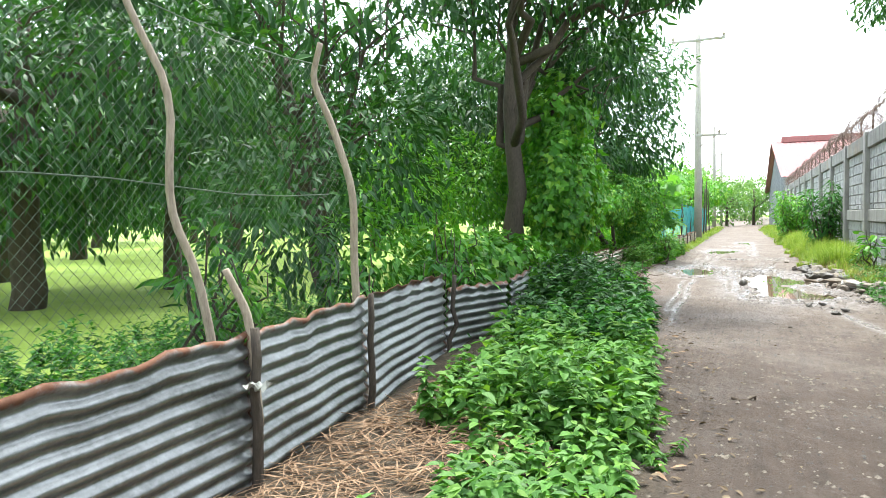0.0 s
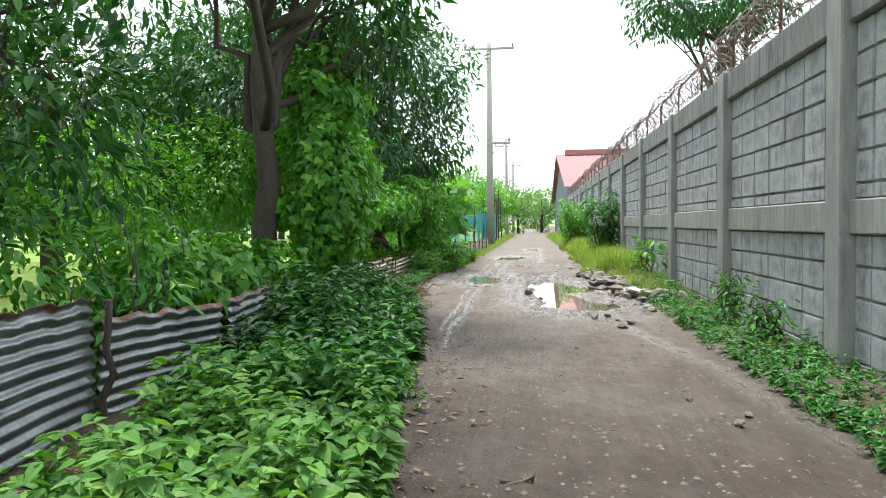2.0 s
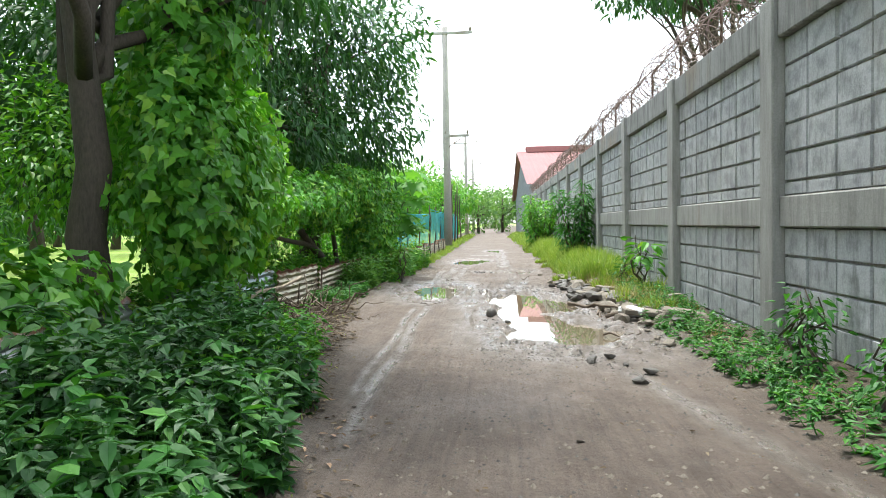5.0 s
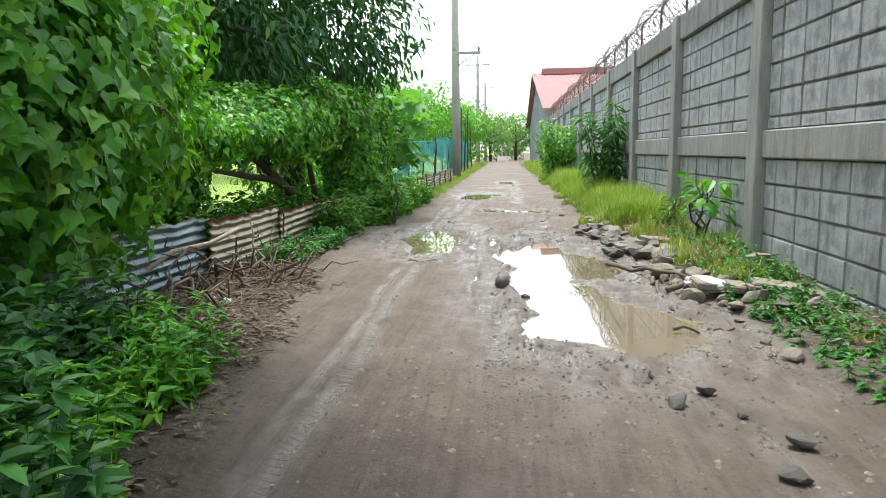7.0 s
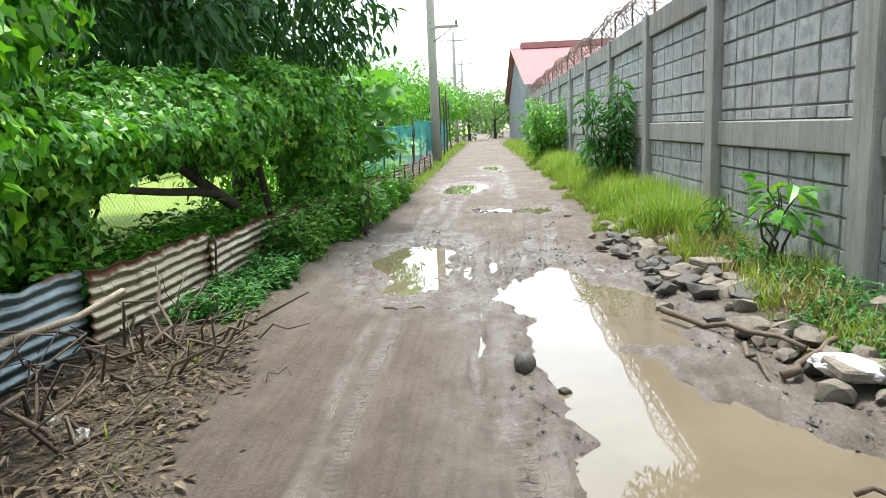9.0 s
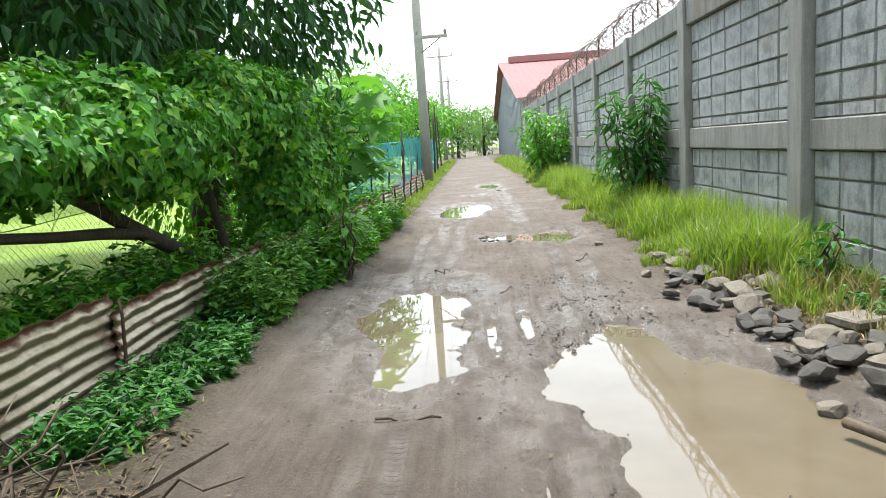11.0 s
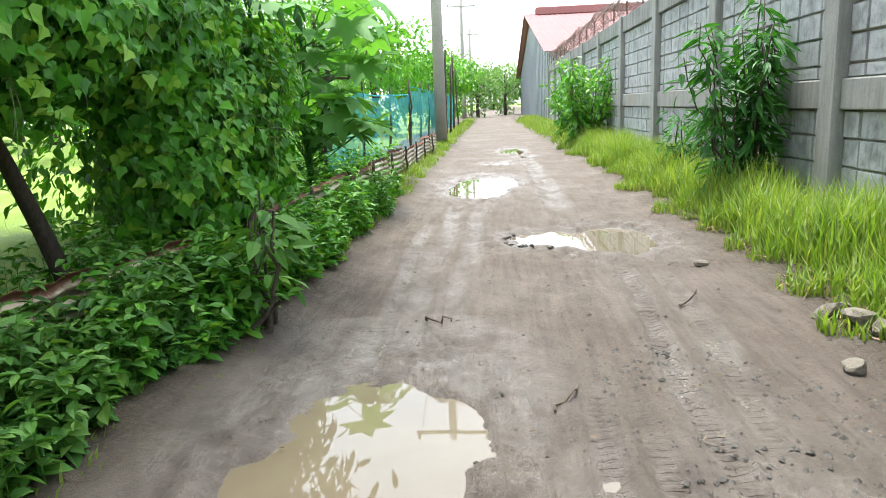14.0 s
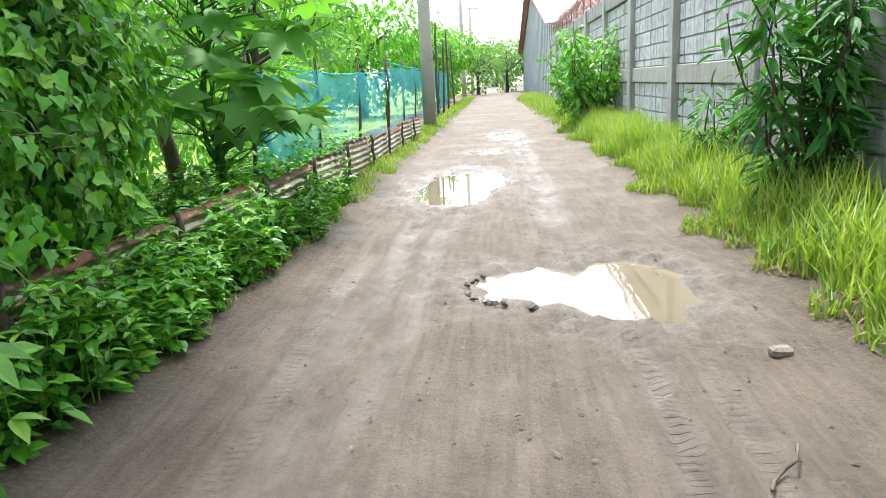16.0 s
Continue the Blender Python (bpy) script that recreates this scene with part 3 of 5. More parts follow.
core.parent = wall
core.matrix_parent_inverse = Matrix.Translation((-WALL_X, 0, 0))


def under_wall(ob):
    ob.parent = wall
    ob.matrix_parent_inverse = Matrix.Translation((-WALL_X, 0, 0))
    return ob


for k in range(BAYS + 1):
    y = FIRST + BAY * k
    lean = 0.006 * math.sin(k * 2.1)
    under_wall(part("post", box_bm(WALL_X - 0.06 + lean, y, -0.1, WALL_X + 0.24, y + 0.28, 2.97, 0.014), M["post_concrete"]))
for k in range(BAYS):
    y0, y1 = FIRST + BAY * k + 0.28, FIRST + BAY * (k + 1)
    under_wall(part("beam", box_bm(WALL_X - 0.005, y0, 1.04, WALL_X + 0.2, y1, 1.3, 0.012), M["post_concrete"]))
    under_wall(part("cap_beam", box_bm(WALL_X - 0.02, y0, 2.62, WALL_X + 0.22, y1, 2.95, 0.012), M["cap_concrete"]))


def block_arrays(y0, y1, z0, z1, proud):
    x, e, back = WALL_X + 0.045 - proud, 0.008, WALL_X + 0.072
    v = [(back, y0, z0), (back, y1, z0), (back, y1, z1), (back, y0, z1), (x, y0 + e, z0 + e), (x, y1 - e, z0 + e), (x, y1 - e, z1 - e), (x, y0 + e, z1 - e), (x - 0.002, (y0 + y1) / 2, (z0 + z1) / 2)]
    f = [(4, 7, 8), (7, 6, 8), (6, 5, 8), (5, 4, 8)]
    for p, q in ((0, 1), (1, 2), (2, 3), (3, 0)):
        f += [(p, p + 4, q + 4), (p, q + 4, q)]
    return np.array(v, float), np.array(f)


def mark_middle(ob):
    """The middle vertex of each block's face, where damp has stained it."""
    n = len(ob.data.vertices)
    ob.data.attributes.new("middle", "FLOAT", "POINT").data.foreach_set("value", (np.arange(n) % 9 == 8).astype(np.float32))
    return ob


near_blocks, far_blocks = [], []
for k in range(BAYS):
    y0, y1 = FIRST + BAY * k + 0.28, FIRST + BAY * (k + 1)
    for z_low, z_high in ((-0.02, 1.04), (1.3, 2.62)):
        top = z_high
        while top > z_low + 0.03:
            low = max(z_low, top - ROW)
            y = y0 - (0.2 if k % 2 else 0.05)
            while y < y1 - 0.02:
                a, b = max(y, y0), min(y + COL, y1)
                if b - a > 0.05:
                    blk = block_arrays(a + 0.011, b - 0.011, low + 0.007, top - 0.007, rng.uniform(0, 0.012))
                    (near_blocks if 8.2 < y0 < 21 else far_blocks).append(blk)
                y += COL
            top = low
v, f = joined(far_blocks)
ob = mark_middle(under_wall(arrays("blocks", v, f, M["block"])))
tagged(ob, kind="stuff")
for v, f in near_blocks:
    mark_middle(under_wall(arrays("block", v, f, M["block"])))

# brackets and barbed wire on the wall
for k in range(2, BAYS):
    for half in (0.0, 0.5):
        y = FIRST + BAY * (k + half) + 0.14
        br = base("wire_bracket", WALL_X + 0.1, y, 2.94, "rusty angle iron bracket on the wall top", "bracket", "wire brackets on the wall")
        v, f = tube_arrays([(0, 0, 0), (0, 0, 0.44), (0.02, 0, 0.48)], [0.018] * 3, 4)
        clean_quads("upright", v, f, M["iron"], br, smooth=False)
        v, f = tube_arrays([(0.0, 0, 0.46), (0.26, 0, 0.76)], [0.016] * 2, 4)
        clean_quads("arm", v, f, M["iron"], br, smooth=False)
for number in range(4):
    dx, dz = ((0.0, 0.2), (0.0, 0.44), (0.13, 0.6), (0.26, 0.76))[number]
    ys = np.arange(-2.0, FIRST + BAY * BAYS, 0.4)
    pts = np.stack([np.full_like(ys, WALL_X + 0.1 + dx), ys, 2.94 + dz - 0.025 * np.abs(np.sin((ys - FIRST + 0.14) * math.pi / BAY * 2))], 1)
    v, f = tube_arrays(pts, [0.014 if number == 3 else 0.007] * len(ys), 4)
    tagged(clean_quads("barbed_wire", v, f, M["iron"]), "thin rusty strand of barbed wire above the wall", "barbed wire", "wire strands on the wall")
for turn, wide, high, label in ((0.28, 0.25, 3.24, "long rusty coil of razor wire on the wall"), (0.37, 0.2, 3.36, "second rusty coil of razor wire tangled with the first")):
    t = np.arange(0, 2 * math.pi * 52 / turn, 0.42)
    ys = -2.0 + t / (2 * math.pi) * turn
    pts = np.stack([WALL_X + 0.16 + wide * np.cos(t) + 0.04 * np.sin(ys * 3), ys + 0.05 * np.sin(t * 0.37), high + wide * np.sin(t) + 0.06 * np.sin(ys * 1.3)], 1)
    v, f = tube_arrays(pts, [0.0075] * len(t), 3)
    tagged(clean_quads("razor_coil", v, f, M["razor"]), label, "razor wire", "razor wire coils")

g = np.random.default_rng(90)
pieces = []
for i in range(150):
    y = g.uniform(5, 26) if i % 3 else g.normal(12, 2.0)
    p0 = np.array([WALL_X + g.uniform(0.0, 0.3), y, 2.95 + g.uniform(0.0, 0.4)])
    p1 = p0 + np.array([g.uniform(-0.2, 0.2), g.uniform(-0.9, 0.9), g.uniform(-0.1, 0.35)])
    pieces.append(tube_arrays(bent(p0, p1, 6, 0.05, 700 + i), np.linspace(0.007, 0.003, 6), 4))
tagged(clean_quads("dry_vine", *joined(pieces), M["twig"]), "dry leafless vine tangled in the razor wire", "vine", kind="stuff")

# ---- corrugated tin fence ----
def tin_sheet(name, a, b, height, material, label, group, base_z=0.0, lean=0.0, pitch=0.078, ragged=0.012):
    """A sheet with level corrugations from a to b (x, y)."""
    a, b = np.array(a, float), np.array(b, float)
    n = max(6, int(np.linalg.norm(b - a) / 0.07))
    m = int(height / pitch * 8)
    u = np.linspace(0, 1, n)
    z = np.linspace(0, height, m)
    U, Z = np.meshgrid(u, z)
    d = unit((b - a)[None])[0]
    nrm = np.array([d[1], -d[0]])
    wave = 0.015 * np.sin(Z * 2 * math.pi / pitch) + 0.02 * np.sin(U * 4 + a[1]) * (Z / height) + 0.008 * np.sin(U * 13 + 5 * Z) + lean * Z
    edge = ragged * (np.sin(U * 31 + a[1]) + 0.6 * np.sin(U * 77)) * (Z / height) ** 4
    P = np.stack([a[0] + (b - a)[0] * U + nrm[0] * wave, a[1] + (b - a)[1] * U + nrm[1] * wave, base_z + Z + edge + 0.02 * np.sin(U * 3 + b[1])], -1).reshape(-1, 3)
    i = (np.arange(m - 1)[:, None] * n + np.arange(n - 1)[None]).ravel()
    ob = arrays(name, P, np.stack([i, i + 1, i + n + 1, i + n], 1), material, smooth=True)
    w = np.clip(1 - (height - Z) / 0.07, 0, 1) + 0.7 * np.clip(1 - np.minimum(U, 1 - U) * np.linalg.norm(b - a) / 0.04, 0, 1)
    ob.data.attributes.new("edge", "FLOAT", "POINT").data.foreach_set("value", np.clip(w, 0, 1).ravel().astype(np.float32))
    s = ob.modifiers.new("thickness", "SOLIDIFY")
    s.thickness = 0.002
    return tagged(ob, label, "metal sheet", group)


grp = "tin sheets of the fence"
tin_sheet("tin_sheet", (-1.62, 0.2), (-1.73, 3.27), 0.74, M["tin"], "galvanised corrugated sheet with a rusted top edge", grp)
tin_sheet("tin_sheet", (-1.74, 3.26), (-1.83, 4.42), 0.74, M["tin"], "galvanised corrugated sheet between two stakes", grp, 0.01)
tin_sheet("tin_sheet", (-1.84, 4.46), (-2.1, 6.25), 0.72, M["tin"], "galvanised corrugated sheet with a rusted top edge", grp, 0.03)
tin_sheet("tin_sheet", (-2.15, 6.35), (-2.0, 7.6), 0.6, M["tin"], "buckled grey corrugated sheet among weeds", grp, 0.0, 0.1)
tin_sheet("tin_sheet", (-2.0, 7.75), (-2.35, 10.4), 0.6, M["tin"], "grey corrugated sheet hidden by weeds", grp)
tin_sheet("tin_sheet", (-2.5, 11.2), (-2.5, 14.1), 0.6, M["blue_tin"], "blue-grey corrugated sheet behind brush", grp)
tin_sheet("tin_sheet", (-2.46, 14.08), (-2.38, 15.88), 0.56, M["rusty_tin"], "cream corrugated sheet streaked with rust", grp)
tin_sheet("tin_sheet", (-2.365, 15.82), (-2.3, 17.68), 0.48, M["rusty_tin"], "cream corrugated sheet streaked with rust", grp)
tin_sheet("tin_sheet", (-2.3, 17.64), (-2.05, 19.6), 0.48, M["rusty_tin"], "rusty corrugated sheet overgrown with weeds", grp)
for y in np.arange(19.7, 33, 1.5):
    tin_sheet("tin_sheet", (-1.95 + 0.02 * (y - 19.7), y), (-1.93 + 0.02 * (y - 18.2), y + 1.46), 0.5 + 0.05 * math.sin(y * 3), M["rusty_tin"], "low patched rusty corrugated sheet beside the road", grp, 0.0, 0.05 * math.sin(y))


def stake(x, y, top, r, label, lean=(0, 0), seed=1, material="bark"):
    st = stick("fence_stake", (x, y, -0.1), (x + lean[0], y + lean[1], top), r, r * 0.75, M[material], 0.012, seed)
    return tagged(st, label, "stake", "stakes of the fence")


stake(-1.68, 3.24, 0.76, 0.027, "rough rusty-brown stake holding the tin sheets")
stake(-1.78, 4.44, 0.78, 0.024, "rough dark stake holding the tin sheets", seed=2)
stake(-2.06, 6.3, 0.74, 0.025, "split dark stake at the sheet's end", (0.05, 0), 3)
stake(-2.335, 15.86, 0.52, 0.013, "thin rusted stake between cream sheets", seed=4, material="iron")
for i, y in enumerate(np.arange(19.7, 33.1, 1.5)):
    stake(-1.88 + 0.02 * (y - 19.7), y, 0.55, 0.025, "short weathered stake of the low fence", seed=10 + i)

# ---- utility poles ----
def utility_pole(x, y, height, r, label, arms):
    p = base("utility_pole", x, y, 0, label, "utility pole", "utility poles along the road")
    v, f = tube_arrays([(0, 0, -0.3), (0, 0, height * 0.5), (0, 0, height)], [r, r * 0.85, r * 0.65], 12)
    clean_quads("shaft", v, f, M["pole"], p)
    for z, x0, x1 in arms:
        part("crossarm", box_bm(x0, -0.16, z, x1, -0.06, z + 0.11, 0.01), M["concrete"], p)
        for ix in (x0 + 0.08, x1 - 0.08):
            v, f = tube_arrays([(ix, -0.11, z + 0.1), (ix, -0.11, z + 0.2), (ix, -0.11, z + 0.3)], [0.03, 0.06, 0.035], 8)
            clean_quads("insulator", v, f, M["stone"], p)
        if x1 > 1.0 and x0 > -0.5:
            v, f = tube_arrays([(0.05, -0.11, z - 0.5), (x1 * 0.75, -0.11, z)], [0.02, 0.02], 4)
            clean_quads("brace", v, f, M["iron"], p)
    return p


utility_pole(-1.8, 37.1, 10.1, 0.19, "tall grey concrete utility pole with crossarms", [(9.75, -1.25, 1.25), (5.1, -0.1, 1.05)])
utility_pole(-2.5, 76, 10.2, 0.2, "grey utility pole farther down the road", [(9.3, -1.2, 1.2)])
utility_pole(-2.4, 96, 9.6, 0.2, "grey utility pole with one crossarm beyond trees", [(8.9, -1.2, 1.2)])

for i, dx in enumerate((-1.15, 0.1, 1.15)):
    a, e = np.array([-1.8 + dx, 37.0, 10.1]), np.array([-2.5 + dx, 75.9, 9.7])
    t = np.linspace(0, 1, 24)[:, None]
    line = a * (1 - t) + e * t - np.array([0, 0, 1.0]) * 0.7 * 4 * t * (1 - t)
    v, f = tube_arrays(line, [0.008] * 24, 4)
    tagged(clean_quads("power_line", v, f, M["dark_stone"]), "thin dark power line slung between the poles", "cable", "power lines")

# ---- warehouse ----
wh = base("warehouse", 3.0, 51.2, 0, "large warehouse with faded red roof and grey gable", "building")
LONG, EAVE, RIDGE, DEEP = 38.0, 3.75, 7.7, 28.0
bm = bmesh.new()
ring = [(0, 0), (LONG, 0), (LONG, EAVE), (LONG / 2, RIDGE - 0.08), (0, EAVE)]
a = [bm.verts.new((0, y, z)) for y, z in ring]
b = [bm.verts.new((DEEP, y, z)) for y, z in ring]
bm.faces.new(a), bm.faces.new(b[::-1])
for i in (0, 1, 4):
    j = (i + 1) % 5
    bm.faces.new((a[i], b[i], b[j], a[j]))
part("wall", bm, M["siding"], wh)
for i in range(30):
    y = 0.7 + i * LONG / 30
    part("wall_rib", box_bm(-0.05, y, 0, -0.002, y + 0.09, EAVE + (RIDGE - EAVE) * (1 - abs(y - LONG / 2) / (LONG / 2)) - 0.2), M["siding"], wh)
for lo in (-0.55, LONG + 0.55):
    bm = bmesh.new()
    nx = 150
    top = []
    for i in range(nx + 1):
        x = -0.5 + i * 0.19
        dz = 0.045 * (i % 2)
        top.append((bm.verts.new((x, lo, EAVE - 0.12 + dz)), bm.verts.new((x, LONG / 2, RIDGE + dz))))
    for i in range(nx):
        bm.faces.new((top[i][0], top[i + 1][0], top[i + 1][1], top[i][1]))
    ob = part("roof", bm, M["roof"], wh)
    ob.modifiers.new("thickness", "SOLIDIFY").thickness = 0.04
part("ridge_vent", box_bm(0.35, LONG / 2 - 0.8, RIDGE - 0.1, DEEP, LONG / 2 + 0.8, RIDGE + 0.45, 0.04), M["roof"], wh)
part("verge_trim", box_bm(-0.52, -0.62, EAVE - 0.32, -0.44, -0.5, EAVE - 0.1), M["siding"], wh)

# ---- trees ----
def tree(x, y, height, r, blobs, label, leaf="mango", density=26, size=0.17, limbs=5, lean=(0, 0), seed=1, slim=0.3, bark="bark", fork=0.45, name="tree", hang=0.9, plain=False):
    """A tapered trunk with limbs to the crown's lobes, and leaves in lumpy shells. Lobes are given relative to the foot."""
    g = np.random.default_rng(seed)
    tr = base(name, x, y, 0, label, "tree", "trees")
    pieces = []
    top = np.array([lean[0], lean[1], height * 0.8])
    line = bent((0, 0, -0.2), top, 9, 0.022 * height / 4, seed)
    pieces.append(tube_arrays(line, np.linspace(r * 1.25, r * 0.35, 9), 10))
    for i, lobe in enumerate(blobs[:limbs * 2]):
        start = line[min(8, 3 + int(fork * 5 * g.random()) + i % 3)]
        end = np.array(lobe[:3])
        l = bent(start, end, 7, 0.12, seed * 31 + i)
        pieces.append(tube_arrays(l, np.linspace(r * 0.5, r * 0.1, 7), 7))
        for k in range(3):
            tip = end + g.normal(0, 0.6, 3) * np.array(lobe[3:]) * 0.8
            pieces.append(tube_arrays(bent(l[3 + k], tip, 5, 0.08, seed * 57 + i * 3 + k), np.linspace(r * 0.16, r * 0.04, 5), 5))
    clean_quads("trunk", *pieces[0], M[bark], tr)
    for i in range(1, len(pieces), 4):
        clean_quads("limb", *joined(pieces[i:i + 4]), M[bark], tr)
    P, N = blob_points(blobs, density, 0.55)
    leaf_cloud("crown", P, N, size, M[leaf], tr, slim=slim, hang=hang, plain=plain)
    return tr


def lobes(cx, cy, cz, R, n, seed, flat=0.7):
    g = np.random.default_rng(seed)
    out = [(cx, cy, cz, R * 0.62, R * 0.62, R * 0.5)]
    for i in range(n):
        a = 2 * math.pi * i / n + g.uniform(-0.3, 0.3)
        q = R * g.uniform(0.45, 0.62)
        out.append((cx + math.cos(a) * R * 0.62, cy + math.sin(a) * R * 0.62, cz + g.uniform(-0.35, 0.35) * R * flat, q, q, q * g.uniform(0.6, 0.85)))
    return out


# roadside tree whose crown hangs over the road
tree(-2.9, 10.8, 6.0, 0.15, [(0.2, 0.1, 4.9, 1.3, 1.2, 0.8), (1.5, 0.3, 5.0, 1.2, 1.2, 0.8), (2.4, 0.2, 4.8, 0.8, 1.0, 0.55), (-1.1, 0.6, 5.1, 1.1, 1.1, 0.8), (0.9, 1.5, 4.6, 1.2, 1.0, 0.9), (0.0, 1.6, 4.0, 1.0, 0.9, 0.8),
                              # last three lobes are added out of view to shade the weeds below
                              (0.6, 0.6, 6.2, 1.5, 1.5, 0.9), (1.2, 1.2, 3.7, 0.7, 0.8, 0.6), (0.7, -1.9, 5.2, 1.4, 1.3, 0.8), (1.3, -3.4, 5.3, 1.3, 1.3, 0.75), (-0.6, -3.2, 5.4, 1.4, 1.4, 0.8)],
     "large dark-leaved roadside tree with a vine-clad trunk", seed=5, density=125, size=0.18, slim=0.38)
tree(-4.3, 22.6, 6.5, 0.26, [(a - 1.3, b - 2.8, *rest) for a, b, *rest in [q for q in lobes(0.4, 0, 4.5, 3.4, 9, 7) if q[0] > -1.6] + [(1.8, -1.5, 3.0, 1.4, 1.5, 1.2), (-1.5, -2.5, 2.7, 1.6, 1.4, 1.2), (2.0, 1.2, 3.0, 1.3, 1.3, 1.2), (0.5, -3.2, 3.4, 1.7, 1.6, 1.5), (0.6, -5.4, 3.6, 1.8, 1.7, 1.5), (2.4, -0.6, 4.3, 1.3, 1.5, 1.4), (2.7, 0.9, 3.5, 1.1, 1.2, 1.0)]],
     "dense dark mango tree behind the vine hedge", seed=8, density=150, size=0.2, slim=0.36)
tree(-4.4, 8.0, 4.2, 0.1, lobes(0, 0, 3.9, 1.7, 7, 11) + [(0.5, 0.6, 2.4, 0.7, 0.7, 0.6), (-0.8, 0.2, 2.6, 0.8, 0.8, 0.6)],
     "leaning tree with dark drooping leaves behind the fence", seed=12, density=26, size=0.21, slim=0.36, lean=(-0.8, 0.3))
tree(-9.2, 7.4, 5.0, 0.2, lobes(0, 0, 3.4, 3.4, 8, 15) + [(0.8, -1.9, 2.3, 1.5, 1.5, 1.1), (2.0, 0.6, 2.4, 1.4, 1.4, 1.1), (-1.5, -2.2, 2.2, 1.6, 1.6, 1.1)],
     "mango tree with low boughs behind the chain-link fence", seed=16, density=75, size=0.2, lean=(0.8, -0.4))
tree(-4.1, 2.6, 5.2, 0.1, lobes(0, 0, 4.2, 2.0, 7, 19) + [(0.6, 1.4, 3.3, 0.9, 0.9, 0.6), (1.1, 0.5, 3.3, 0.7, 0.9, 0.5), (1.2, 2.2, 3.4, 0.8, 0.8, 0.5)], "slender tree with leaves hanging over the fence", seed=20, density=85, size=0.2, slim=0.34)
tree(-9.3, 10.4, 5.2, 0.2, lobes(0, 0, 4.1, 2.7, 8, 45) + [(0.9, -1.2, 2.6, 1.2, 1.2, 0.9), (-0.8, -1.4, 2.5, 1.3, 1.3, 0.9)], "dark mango tree on the meadow behind the fence", seed=46, density=85, size=0.2)
tree(-9.0, 15.0, 5.0, 0.2, lobes(0, 0, 4.2, 3.0, 8, 35) + [(1.2, -1.0, 2.4, 1.2, 1.2, 1.0), (-1.0, -1.5, 2.4, 1.3, 1.3, 1.0)], "mango tree with a crown of dark hanging leaves", seed=36, density=42, size=0.2)
tree(-2.9, 26.0, 3.4, 0.08, lobes(0, 0, 2.5, 1.3, 7, 23), "small light-green tree beyond the vine hedge", "bright", 150, 0.12, seed=24, slim=0.4)
tree(6.2, 24.0, 8.5, 0.2, lobes(-0.6, 0, 8.0, 2.3, 8, 27), "tall tree behind the block wall", seed=28, density=90, size=0.2, slim=0.36)
# orchard
g = np.random.default_rng(41)
k = 0
for ox in (-14.0, -22.0, -31.0):
    for oy in np.arange(-6, 62, 8.0):
        k += 1
        x, y = ox + g.uniform(-1.2, 1.2), oy + g.uniform(-1.5, 1.5)
        low = [(2.2 * math.cos(q), 2.2 * math.sin(q), 2.0, 1.7, 1.7, 1.1) for q in (0.3, 1.9, 3.4, 4.9)]
        tree(x, y, 4.6, 0.24, lobes(0, 0, 3.9 + g.uniform(-0.2, 0.5), 3.8, 7, 100 + k, 0.6) + low, "orchard mango tree standing on the bright meadow", seed=60 + k, density=13 if ox > -15 else 9,
             size=0.36 if ox > -15 else 0.46, lean=(g.uniform(-0.6, 0.6), 0), limbs=2, slim=0.36, plain=True)
# trees where the road runs out
for i, (x, y, h, R, leaf) in enumerate(((-1.4, 80, 4.6, 2.0, "haze_leaf"), (1.3, 88, 5.2, 2.4, "haze_leaf"), (-5.2, 45, 4.6, 2.6, "bright"), (-3.4, 54, 4.6, 1.8, "bright"), (-3.2, 62, 5.2, 2.0, "bright"), (-4.2, 82, 6, 3.0, "haze_leaf"), (-6.5, 100, 8, 4, "haze_leaf"),
                                        (-8, 38, 4.5, 3.4, "haze_leaf"), (-10, 60, 6, 4, "haze_leaf"), (-16, 78, 7, 5, "haze_leaf"), (-9, 120, 10, 6, "haze_leaf"), (0.5, 150, 8, 6, "haze_leaf"), (-14, 150, 10, 7, "haze_leaf"),
                                        (-26, 110, 9, 8, "haze_leaf"), (-42, 90, 9, 8, "haze_leaf"), (-42, 60, 9, 8, "haze_leaf"), (-42, 30, 9, 8, "haze_leaf"), (-42, 5, 9, 8, "haze_leaf"))):
    tree(x, y, h, 0.1 + h * 0.012, lobes(0, 0, h * 0.62, R, 7, 300 + i, 0.9) + [(0, 0, h * 0.3, R * 0.7, R * 0.7, h * 0.28)], "leafy tree beside the far end of the road", leaf, 26 if y < 70 and x > -9 else 9, 0.17 + y * 0.003 + (0.3 if x < -12 else 0), limbs=2, seed=330 + i, slim=0.55, hang=0.4, plain=True)

